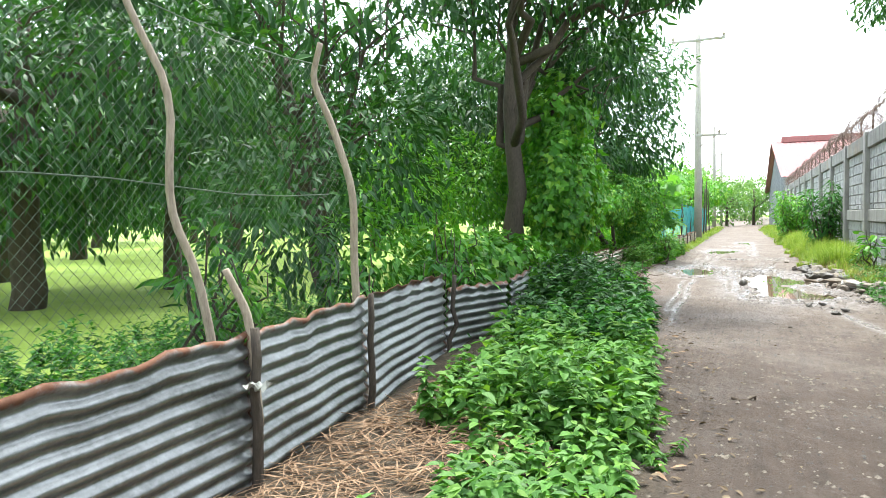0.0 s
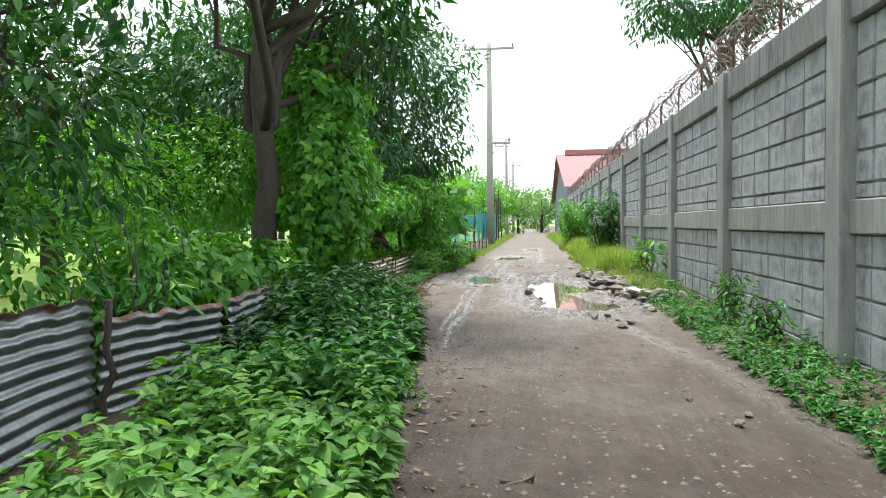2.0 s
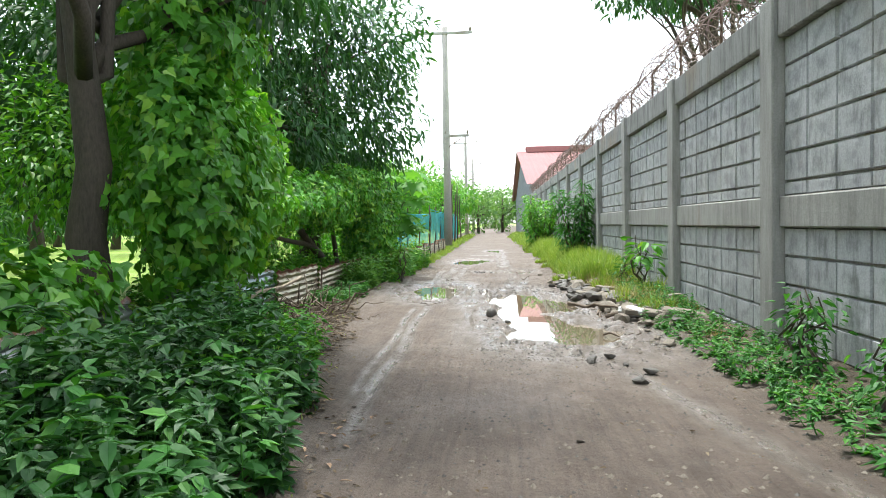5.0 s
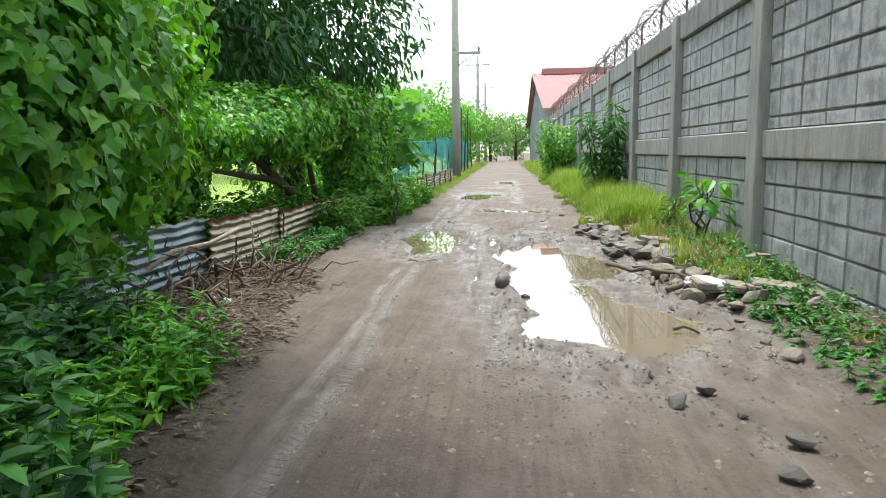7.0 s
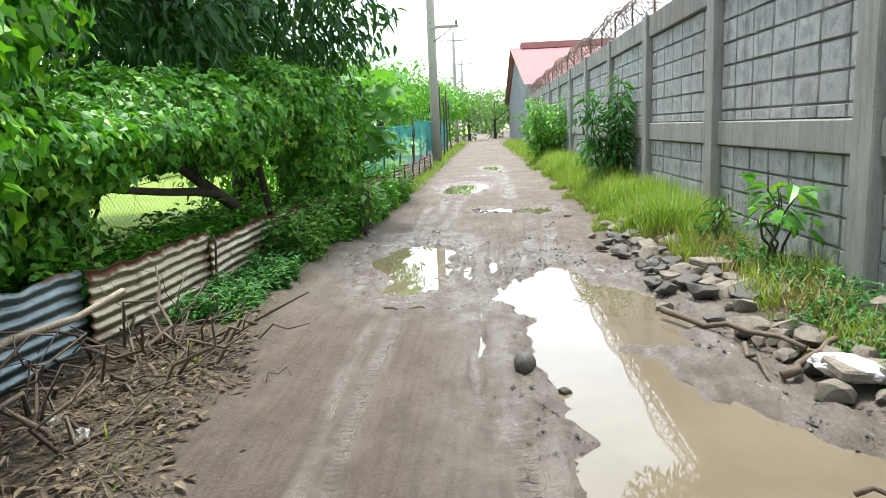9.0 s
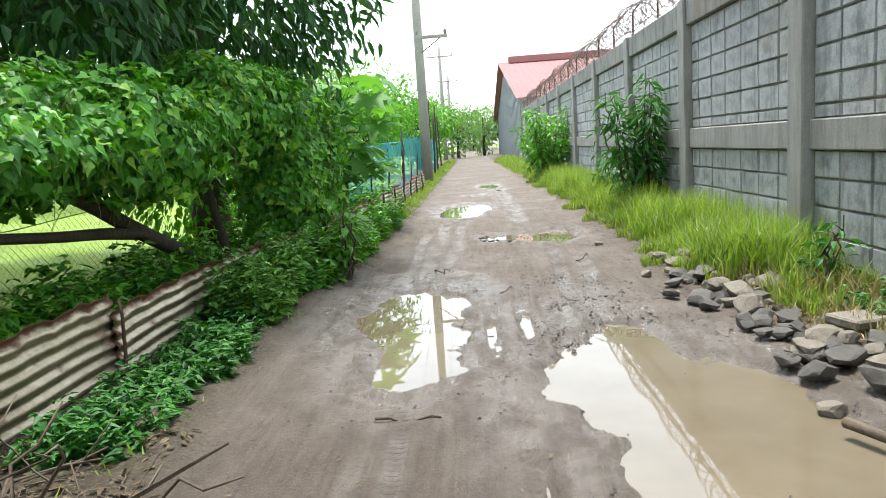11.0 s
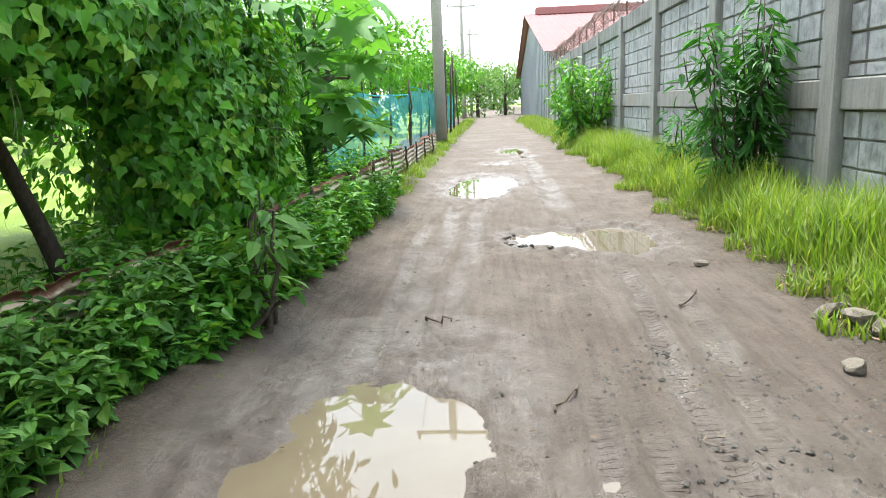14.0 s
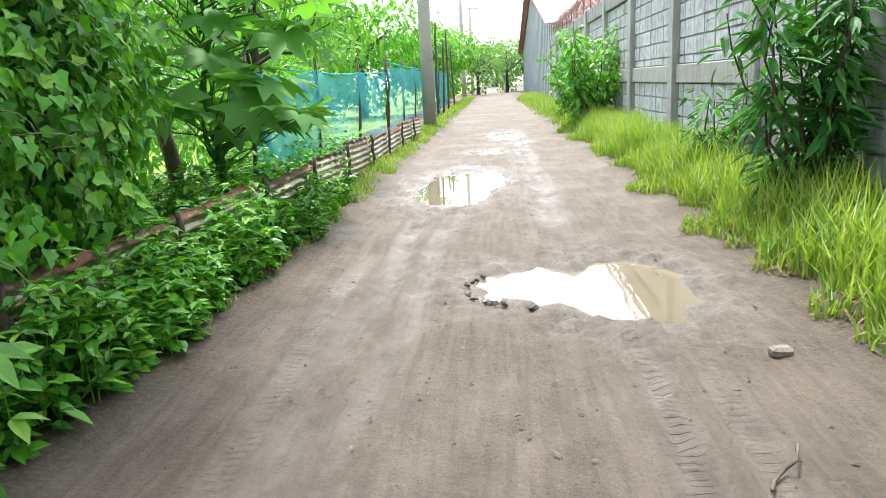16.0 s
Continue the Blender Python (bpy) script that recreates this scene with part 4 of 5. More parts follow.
# ---- hedge of vines ----
def hedge(blobs, label, leaf, density, size, slim=0.75, stems=(), lobed=True):
    x, y = blobs[0][0], blobs[0][1]
    h = base("vine_hedge", x, y, 0, label, "hedge", "vine hedges on the fence")
    rel = [(a - x, b - y, *rest) for a, b, *rest in blobs]
    P3, N3 = blob_points(rel, density, 0.5, 0.34, True)
    curls = []
    for P, N in zip(P3, N3):
        P[:, 2] = np.maximum(P[:, 2], 0.05)
        if lobed:
            tagged(vine_cloud("vine_clump", P, N, size, M[leaf], h), kind="stuff")
        else:
            tagged(leaf_cloud("vine_clump", P, N, size, M[leaf], h, slim=slim, hang=0.55, jitter=0.5), kind="stuff")
        for i in range(0, len(P), 90 if lobed else 400):
            p, n = P[i], N[i] + np.array([0, 0, 0.2])
            q = np.linspace(0, 1, 6)[:, None]
            line = p + n * 0.16 * np.sin(q * 2.4) + rng.normal(0, 0.1, 3) * q + np.array([0, 0, -0.3]) * q ** 2 * rng.uniform(0.2, 1.3)
            curls.append(tube_arrays(line, np.linspace(0.0035, 0.0015, 6), 3))
    if curls:
        tagged(clean_quads("tendril", *joined(curls), M["tendril"], h), kind="stuff")
    pieces = [tube_arrays(bent((a - x, b - y, 0.0), (c - x, d - y, e), 8, 0.08, int(b * 10)), np.linspace(0.024, 0.01, 8), 6) for a, b, c, d, e in stems]
    for piece in pieces:
        clean_quads("stem", *piece, M["bark"], h)
    return h


hedge([(-2.3, 11.5, 1.5, 0.55, 0.8, 1.1), (-2.5, 12.4, 1.6, 0.65, 0.8, 1.0), (-2.6, 9.4, 0.6, 0.5, 0.9, 0.45), (-2.9, 8.4, 0.6, 0.5, 0.9, 0.5)], "tangle of green vines beside the roadside trunk", "bright", 520, 0.1, 0.6)
hedge([(-3.1, 12.9, 2.4, 0.8, 1.0, 0.9), (-3.3, 13.9, 2.3, 0.8, 0.9, 0.7), (-2.5, 11.9, 2.9, 0.6, 0.7, 0.7)], "bright climbing vines hung from the roadside tree", "bright", 380, 0.12, 0.5)
hedge([(-2.8, 13.0, 1.38, 0.5, 1.0, 0.34), (-2.85, 14.3, 1.32, 0.5, 1.1, 0.3), (-2.85, 15.7, 1.38, 0.5, 1.1, 0.3), (-2.65, 17.0, 1.56, 0.55, 0.9, 0.46), (-3.3, 14.0, 1.42, 0.6, 1.6, 0.32), (-3.2, 16.6, 1.62, 0.65, 1.3, 0.4), (-2.85, 13.1, 0.95, 0.35, 0.9, 0.5), (-2.9, 14.3, 0.95, 0.3, 0.55, 0.45)],
      "dense vine canopy arching over the tin fence", "vine", 1200, 0.074, stems=((-2.9, 13.6, -2.8, 15.2, 1.4), (-3.0, 14.4, -2.7, 15.0, 1.3)))
hedge([(-2.6, 18.5, 1.75, 0.55, 0.8, 0.5), (-2.45, 19.8, 1.1, 0.56, 0.7, 1.05), (-2.4, 20.5, 1.2, 0.55, 0.75, 1.0), (-2.5, 21.1, 1.35, 0.5, 0.7, 0.7), (-2.4, 19.2, 1.75, 0.5, 0.8, 0.45)], "thick vine hedge reaching the ground", "vine", 1150, 0.076)
hedge([(-3.7, 6.3, 1.4, 0.7, 1.1, 0.9), (-3.5, 7.7, 2.1, 0.8, 1.0, 0.9), (-3.9, 5.0, 2.6, 0.8, 0.9, 0.6)], "dark leafy shrubs behind the chain-link fence", "mango", 150, 0.14, 0.4, lobed=False)
hedge([(-4.6, 10.6, 1.6, 0.8, 1.1, 0.9), (-4.2, 13.0, 2.0, 0.9, 1.3, 0.9), (-3.2, 7.0, 0.9, 0.5, 0.8, 0.6)], "light-green shrubs behind the fence", "bright", 260, 0.1, 0.5, lobed=False)

hedge([(-4.6, 25.0, 0.9, 0.9, 1.5, 1.0), (-4.7, 28.5, 1.0, 0.9, 1.8, 1.0), (-5.0, 33.0, 1.2, 1.0, 2.2, 1.2), (-4.6, 22.4, 1.0, 0.8, 1.2, 1.0)], "rank green growth behind the blue net", "bright", 120, 0.14, 0.5, lobed=False)

# ---- verge plants ----
def weed_patch(count, xs, ys, low, high, label, leaf="weed", size=0.075, whorls=5, slim=0.62, keep=None):
    x, y = rng.uniform(*xs, count), rng.uniform(*ys, count)
    if keep is not None:
        ok = keep(x, y)
        x, y = x[ok], y[ok]
    h = rng.uniform(low, high, len(x)) * (0.75 + 0.25 * wobble(x, y, 1.4))
    at, way, L = [], [], []
    for wl in range(whorls):
        q = (wl + 1) / whorls
        for turn in range(3):
            a = rng.uniform(0, 2 * math.pi, len(x))
            at.append(np.stack([x + 0.06 * q * np.sin(y * 37), y + 0.06 * q * np.cos(x * 41), h * q], 1))
            way.append(np.stack([np.cos(a), np.sin(a), rng.uniform(-0.5, 0.35, len(x))], 1))
            L.append(size * rng.uniform(0.6, 1.35, len(x)) * (1.15 - 0.4 * q))
    at, way, L = np.concatenate(at), np.concatenate(way), np.concatenate(L)
    v, f = leaf_arrays(at, way, np.array([[0, 0, 1.0]]) + rng.normal(0, 0.25, at.shape), L, L * slim)
    if size < 0.082:
        v, f = kite(v)
    n = len(x)
    r = 0.004
    sv = np.stack([np.stack([x - r, y, np.zeros(n)], 1), np.stack([x + r, y, np.zeros(n)], 1), np.stack([x + 0.06 * np.sin(y * 37), y + 0.06 * np.cos(x * 41), h], 1)], 1).reshape(-1, 3)
    sf = np.arange(3 * n).reshape(-1, 3)
    ob = arrays("weeds", *joined([(v, f), (sv, sf)]), M[leaf])
    return tagged(ob, label, "weeds", kind="stuff")


def left_verge(reach_in, reach_out):
    def keep(x, y):
        left, _ = road_edges(y)
        return (x < left - 0.06 + 0.1 * wobble(x, y, 1.2) + reach_in) & (x > left - reach_out)
    return keep


weed_patch(620, (-1.6, 0.0), (4.2, 6.6), 0.14, 0.62, "lush broad-leaved green weeds beside the road", "lush", size=0.095, whorls=6, slim=0.62, keep=left_verge(0.05, 1.25))
weed_patch(330, (-1.6, 0.0), (6.2, 7.6), 0.14, 0.6, "broad-leaved green weeds beside the road", size=0.1, whorls=6, slim=0.6, keep=left_verge(0.02, 1.25))
weed_patch(380, (-1.5, 0.05), (4.2, 7.6), 0.05, 0.24, "small green seedlings under taller weeds", "lush", size=0.06, keep=left_verge(0.12, 1.1))
# dark mango leaf puts the roadside tree's shade into these weeds' colour
weed_patch(900, (-1.9, -0.2), (7.2, 9.8), 0.2, 0.72, "leafy weeds below the roadside tree, toned dark for its shade", "mango", size=0.1, whorls=6, slim=0.5, keep=left_verge(-0.05, 1.3))
weed_patch(350, (-1.9, -0.2), (7.4, 10.4), 0.3, 0.75, "tall pale-tipped weeds below the roadside tree", "weed", size=0.11, slim=0.5, keep=left_verge(-0.1, 1.2))
weed_patch(420, (-1.2, 0.1), (2.6, 5.0), 0.12, 0.36, "lush broad-leaved green weeds beside the road", "lush", size=0.085, keep=left_verge(0, 0.8))
weed_patch(1300, (-2.6, -0.5), (8.8, 11.5), 0.25, 0.6, "dark-green weeds under the roadside tree", "vine", size=0.08, keep=left_verge(-0.15, 1.7))
weed_patch(1300, (-2.25, -1.2), (14.6, 18.6), 0.1, 0.3, "low green weeds against the cream tin sheets", size=0.075, keep=left_verge(-0.12, 0.75))
weed_patch(1500, (-2.5, -1.2), (17.6, 24.5), 0.22, 0.62, "leafy green weeds below the vine hedge", "bright", size=0.092, keep=left_verge(-0.1, 0.95))
weed_patch(1400, (-3.4, -1.9), (19.0, 28.0), 0.3, 0.8, "tall green weeds behind the low fence", "bright", size=0.1)
weed_patch(1000, (1.95, 2.7), (3.5, 14.5), 0.05, 0.26, "creeping green weeds along the wall's foot", size=0.06)
# the tree's shade is toned into this patch too, by the dark leaf
weed_patch(1000, (-2.0, -0.85), (7.9, 11.2), 0.45, 0.9, "tall leafy weeds hiding the tin fence", "mango", size=0.09, keep=left_verge(-0.45, 1.5))
weed_patch(500, (-2.2, -1.55), (18.6, 22.0), 0.4, 0.75, "tall bright weeds below the vine hedge", "bright", size=0.1, slim=0.5)
weed_patch(900, (-3.4, -2.6), (12.0, 18.2), 0.45, 0.85, "dark undergrowth behind the cream tin sheets", "vine", size=0.1)
weed_patch(480, (-2.28, -1.75), (16.9, 19.8), 0.35, 0.75, "leafy weeds climbing over the cream tin sheet", "lush", size=0.085)
weed_patch(350, (2.2, 2.7), (13.5, 16.5), 0.1, 0.35, "creeping green weeds along the wall's foot", size=0.06)
weed_patch(1200, (-5.5, -2.0), (2.0, 9.0), 0.15, 0.45, "low undergrowth behind the tin fence", size=0.08, keep=lambda x, y: x < -2.2)


def grass_patch(count, xs, ys, low, high, label, material="grass", keep=None, width=0.007, lean=0.45):
    x, y = rng.uniform(*xs, count), rng.uniform(*ys, count)
    if keep is not None:
        ok = keep(x, y)
        x, y = x[ok], y[ok]
    n = len(x)
    left, right = road_edges(y)
    h = rng.uniform(low, high, n) * (0.8 + 0.3 * wobble(x, y, 1.1)) * np.clip(np.maximum(x - right, left - x) / 0.55 + 0.25, 0.3, 1)
    a = rng.uniform(0, 2 * math.pi, n)
    d = np.stack([np.cos(a), np.sin(a), np.zeros(n)], 1)
    s = np.stack([-np.sin(a), np.cos(a), np.zeros(n)], 1) * width
    q = rng.uniform(0.3, 1.4, n)[:, None] * lean
    b = np.stack([x, y, np.zeros(n)], 1)
    zz = np.stack([np.zeros(n), np.zeros(n), h], 1)
    mid = b + zz * 0.55 + d * h[:, None] * q * 0.3
    tip = b + zz * (1 - 0.25 * q) + d * h[:, None] * q
    v = np.stack([b - s, b + s, mid + s * 0.8, mid - s * 0.8, tip], 1).reshape(-1, 3)
    f = (np.array([[0, 1, 2], [0, 2, 3], [3, 2, 4]])[None] + 5 * np.arange(n)[:, None, None]).reshape(-1, 3)
    return tagged(arrays("grass", v, f, M[material]), label, "grass", kind="stuff")


def right_verge(x, y):
    _, right = road_edges(y)
    return x > right + 0.1 + 0.2 * wobble(x, y, 1.3) + 0.12 * wobble(y, x, 3.1)


grass_patch(34000, (1.4, 2.75), (17.4, 34), 0.25, 0.75, "tall yellow-green grass along the wall", keep=right_verge)
grass_patch(9000, (1.3, 2.75), (34, 62), 0.25, 0.6, "tall yellow-green grass along the wall", keep=right_verge, width=0.016)
grass_patch(5000, (1.75, 2.72), (13.6, 18), 0.08, 0.3, "dry yellowing grass among the rubble", "dry_grass", keep=right_verge)
grass_patch(4000, (1.9, 2.72), (13.6, 18), 0.15, 0.42, "green grass tufts at the wall's foot", keep=lambda x, y: wobble(x, y, 1.5) > 0.1)
grass_patch(3500, (1.8, 2.4), (4.0, 13.0), 0.05, 0.16, "dry grass fringe along the road", "dry_grass", keep=right_verge)
grass_patch(16000, (-2.0, -1.0), (20.5, 40), 0.1, 0.3, "short yellow-green grass strip beside the road", keep=left_verge(-0.05, 0.7))
grass_patch(5000, (-2.3, -1.2), (40, 70), 0.15, 0.35, "short yellow-green grass strip beside the road", keep=left_verge(-0.05, 0.8), width=0.016)
grass_patch(3000, (-2.3, -0.3), (5.0, 19.0), 0.08, 0.22, "thin grass at the edge of the road", keep=left_verge(0.05, 0.35))

# ---- chain-link fence behind the tin ----
def chain_link(y0, y1, x, z0, z1, pitch=0.055):
    fence = base("chain_link_fence", x, y0, z0, "sagging chain-link fence with pale wire diamonds", "fence")
    h, pieces = z1 - z0, []
    s = np.arange(-h, y1 - y0, pitch)
    for sign in (1, -1):
        for a in s:
            lo, hi = max(a, 0.0), min(a + h, y1 - y0)
            if hi - lo < 0.1:
                continue
            ts = np.linspace(lo, hi, 6)
            zs = ts - a if sign > 0 else h - (ts - a)
            xs = 0.05 * np.sin(ts * 1.3) + 0.04 * np.sin(zs * 2.0)
            pieces.append(tube_arrays(np.stack([xs, ts, zs], 1), [0.0013] * 6, 3))
    clean_quads("wire_mesh", *joined(pieces), M["wire"], fence)
    for z in (0.02, h * 0.55, h):
        ts = np.arange(0, y1 - y0 + 0.01, 0.5)
        v, f = tube_arrays(np.stack([0.05 * np.sin(ts * 1.3), ts, z - 0.03 * np.sin(ts * 2.1)], 1), [0.004] * len(ts), 4)
        clean_quads("line_wire", v, f, M["wire"], fence)
    return fence


chain_link(0.8, 5.4, -2.6, 0.25, 2.4, 0.065)
chain_link(12.8, 19.0, -3.5, 0.1, 1.6, 0.07)
chain_link(21.6, 24.6, -3.2, 0.1, 1.5, 0.06)


def crooked(points, r0, r1, name, label, category, material, group=""):
    p = np.array(points, float)
    t = np.linspace(0, len(p) - 1, 4 * len(p))
    q = np.stack([np.interp(t, np.arange(len(p)), p[:, i]) for i in range(3)], 1)
    q[1:-1] = (q[:-2] + q[1:-1] + q[2:]) / 3
    v, f = tube_arrays(q, np.linspace(r0, r1, len(q)), 8)
    return tagged(clean_quads(name, v, f, M[material]), label, category, group)


crooked([(-2.0, 3.36, -0.1), (-2.0, 3.34, 0.6), (-2.02, 3.26, 1.0), (-2.08, 3.16, 1.3), (-2.02, 3.14, 1.8), (-2.12, 2.98, 2.2), (-2.2, 2.9, 2.7)], 0.023, 0.014, "fence_pole", "pale crooked branch standing as a fence pole", "pole", "pale_bark", "branch poles of the fence")
crooked([(-1.86, 4.5, 0.0), (-1.9, 4.45, 0.9), (-1.86, 4.4, 1.4), (-1.94, 4.3, 1.8), (-2.02, 4.22, 2.05), (-1.94, 4.2, 2.25)], 0.027, 0.017, "fence_pole", "pale knotted branch pole leaning behind the tin", "pole", "pale_bark", "branch poles of the fence")
crooked([(-1.72, 3.3, 0.3), (-1.74, 3.28, 0.8), (-1.8, 3.2, 1.02)], 0.024, 0.016, "fence_pole", "short forked wooden stake above the tin", "pole", "pale_bark", "branch poles of the fence")
crooked([(-3.05, 23.8, -0.1), (-3.1, 23.8, 0.7), (-3.3, 23.8, 1.5), (-3.6, 23.8, 2.3), (-3.8, 23.8, 3.4)], 0.085, 0.05, "bare_trunk", "leaning grey-brown trunk beside the netting", "tree trunk", "twig")
crooked([(-2.7, 18.5, -0.05), (-2.8, 18.15, 0.42), (-2.84, 17.2, 0.8), (-2.86, 16.6, 1.07), (-2.9, 15.8, 1.35), (-2.95, 14.8, 1.45)], 0.085, 0.035, "bough", "thick dark bough bending under the vines", "branch", "bark", "boughs under the vines")
crooked([(-2.82, 17.3, 0.76), (-2.84, 16.7, 0.84), (-2.86, 16.2, 0.88), (-2.92, 15.2, 1.0), (-3.0, 14.2, 1.2)], 0.05, 0.022, "bough", "level dark branch forking from the bough", "branch", "bark", "boughs under the vines")
crooked([(-2.78, 19.1, -0.05), (-2.8, 18.85, 0.6), (-2.8, 18.6, 1.1), (-2.82, 18.3, 1.7)], 0.06, 0.03, "bough", "dark vine-wrapped upright trunk", "branch", "bark", "boughs under the vines")
crooked([(-2.84, 16.9, 0.95), (-2.7, 16.5, 1.2), (-2.65, 16.3, 1.5)], 0.026, 0.012, "bough", "forked dark branch under the vines", "branch", "bark", "boughs under the vines")

# ---- blue netting ----
def blue_net(y0, y1, x0, x1, top, label):
    net = base("net_fence", x0, y0, 0, label, "net fence", "blue nets along the road")
    n, m = int((y1 - y0) / 0.15), 12
    U, Z = np.meshgrid(np.linspace(0, 1, n), np.linspace(0, 1, m))
    Y = U * (y1 - y0)
    sag = 0.1 * np.abs(np.sin(Y * math.pi / 2.4))
    P = np.stack([(x1 - x0) * U + 0.05 * np.sin(Y * 2.3 + 3 * Z), Y, 0.25 + Z * (top - 0.25 - sag)], -1).reshape(-1, 3)
    i = (np.arange(m - 1)[:, None] * n + np.arange(n - 1)[None]).ravel()
    arrays("netting", P, np.stack([i, i + 1, i + n + 1, i + n], 1), M["net"], net, smooth=True)
    for k, y in enumerate(np.arange(0, y1 - y0 + 0.1, 2.4)):
        v, f = tube_arrays(bent(((x1 - x0) * y / (y1 - y0), y, -0.1), ((x1 - x0) * y / (y1 - y0) + 0.03, y, top + 0.15), 5, 0.015, k), np.linspace(0.03, 0.02, 5), 6)
        clean_quads("net_post", v, f, M["bark"], net)
    v, f = tube_arrays([(0, 0, top), ((x1 - x0) * 0.5, (y1 - y0) / 2, top - 0.06), (x1 - x0, y1 - y0, top)], [0.012] * 3, 5)
    clean_quads("top_rope", v, f, M["net"], net)
    return net


blue_net(24.4, 31.6, -2.5, -2.15, 1.5, "sagging blue fishing-net fence on thin posts")
blue_net(31.6, 48.0, -2.15, -2.0, 1.7, "faded blue net fence running along the road")
board = base("white_board", -2.5, 26.4, 1.3, "white painted plank fixed across the net", "board")
part("plank", box_bm(-0.02, -1.0, -0.05, 0.02, 1.0, 0.05, 0.006), M["crown_dirt"], board)
for i, (y, h) in enumerate(((38.5, 2.6), (41, 3.2), (44, 2.8), (47, 3.4), (51, 3.0))):
    stake(-1.9, y, h, 0.05, "tall weathered wooden post beside the net", (0.1 * math.sin(i), 0), 50 + i)

# ---- shrubs by the wall, saplings, large-leaved plant ----
def shrub(x, y, height, spread, label, leaf, n_stems=9, per=60, size=0.16, slim=0.28, seed=1, name="shrub", low=0.2):
    """Upright stems carrying leaves along their length."""
    g = np.random.default_rng(seed)
    s = base(name, x, y, 0, label, "shrub", "shrubs beside the road")
    pieces, at, way = [], [], []
    for i in range(n_stems):
        a, q = g.uniform(0, 2 * math.pi), g.uniform(0.2, 1.0)
        tip = np.array([math.cos(a) * spread * q, math.sin(a) * spread * q, height * g.uniform(0.7, 1.05) * (1.05 - 0.25 * q)])
        line = bent((0.05 * math.cos(a), 0.05 * math.sin(a), -0.05), tip, 8, 0.05, seed * 17 + i)
        pieces.append(tube_arrays(line, np.linspace(0.018, 0.005, 8), 5))
        u = g.uniform(low, 1.0, per)
        p = np.stack([np.interp(u * 7, np.arange(8), line[:, k]) for k in range(3)], 1)
        b = g.uniform(0, 2 * math.pi, per)
        d = np.stack([np.cos(b), np.sin(b), g.uniform(-0.5, 0.5, per)], 1)
        at.append(p + d * g.uniform(0.02, 0.16, per)[:, None])
        way.append(d)
    for piece in pieces:
        clean_quads("stem", *piece, M["bark"], s)
    leaf_cloud("foliage", np.concatenate(at), np.concatenate(way), size, M[leaf], s, slim=slim, hang=0.45, jitter=0.3)
    return s


shrub(2.35, 22.5, 2.3, 0.62, "tall shrub with long drooping dark leaves by the wall", "weed", 16, 75, 0.2, 0.26, 3)
shrub(2.15, 33.0, 2.5, 1.1, "rounded leafy green bush growing against the wall", "bright", 26, 90, 0.16, 0.5, 5, low=0.05)
shrub(2.2, 36.5, 2.0, 0.9, "leafy green bush behind taller shrubs by the wall", "bright", 16, 70, 0.17, 0.5, 6, low=0.05)
shrub(2.5, 24.6, 1.2, 0.4, "small leafy shrub in the tall grass", "weed", 8, 45, 0.15, 0.3, 7)
shrub(2.45, 15.7, 0.98, 0.25, "slim sapling with broad bright leaves at its top", "bright", 4, 11, 0.2, 0.5, 9, "sapling", 0.6)
shrub(2.5, 17.2, 0.6, 0.22, "small reddish-stemmed weed sapling by the wall", "weed", 5, 18, 0.1, 0.4, 10, "sapling")
shrub(2.42, 10.4, 0.75, 0.22, "thin wiry weed sapling against the wall", "weed", 6, 42, 0.08, 0.45, 12, "sapling")
shrub(2.45, 9.3, 0.5, 0.2, "thin wiry weed sapling against the wall", "weed", 6, 38, 0.08, 0.45, 13, "sapling")
shrub(-1.55, 18.8, 0.82, 0.3, "young plant with large pale-green leaves", "lush", 5, 15, 0.14, 0.5, 14, "sapling", 0.4)
for i, (x, y) in enumerate(((-2.3, 6.9), (-2.6, 7.6), (-2.9, 6.2), (-3.4, 5.2), (-3.0, 4.4))):
    shrub(x, y, 1.2 + 0.25 * math.sin(i * 2.2), 0.4, "leafy green sapling behind the tin fence", "bright" if i % 2 else "weed", 6, 40, 0.13, 0.4, 20 + i, "sapling")


def lobed_leaf(size, seed):
    """A hand-shaped leaf with seven pointed lobes, cupped a little."""
    bm = bmesh.new()
    c = bm.verts.new((0, 0, 0))
    rim = []
    for i in range(15):
        a = radians(-150 + 300 * i / 14)
        r = size * ((0.95 - 0.25 * abs(a) / 2.6) if i % 2 else (0.5 if 0 < i < 14 else 0.16))
        rim.append(bm.verts.new((r * math.sin(a), r * math.cos(a), -0.16 * r * r / size + 0.05 * size * (i % 2 == 0))))
    for p, q in zip(rim, rim[1:]):
        bm.faces.new((c, q, p))
    me = bpy.data.meshes.new("leaf")
    bm.to_mesh(me)
    bm.free()
    me.polygons.foreach_set("use_smooth", [True] * len(me.polygons))
    me.materials.append(M["broad"])
    return me


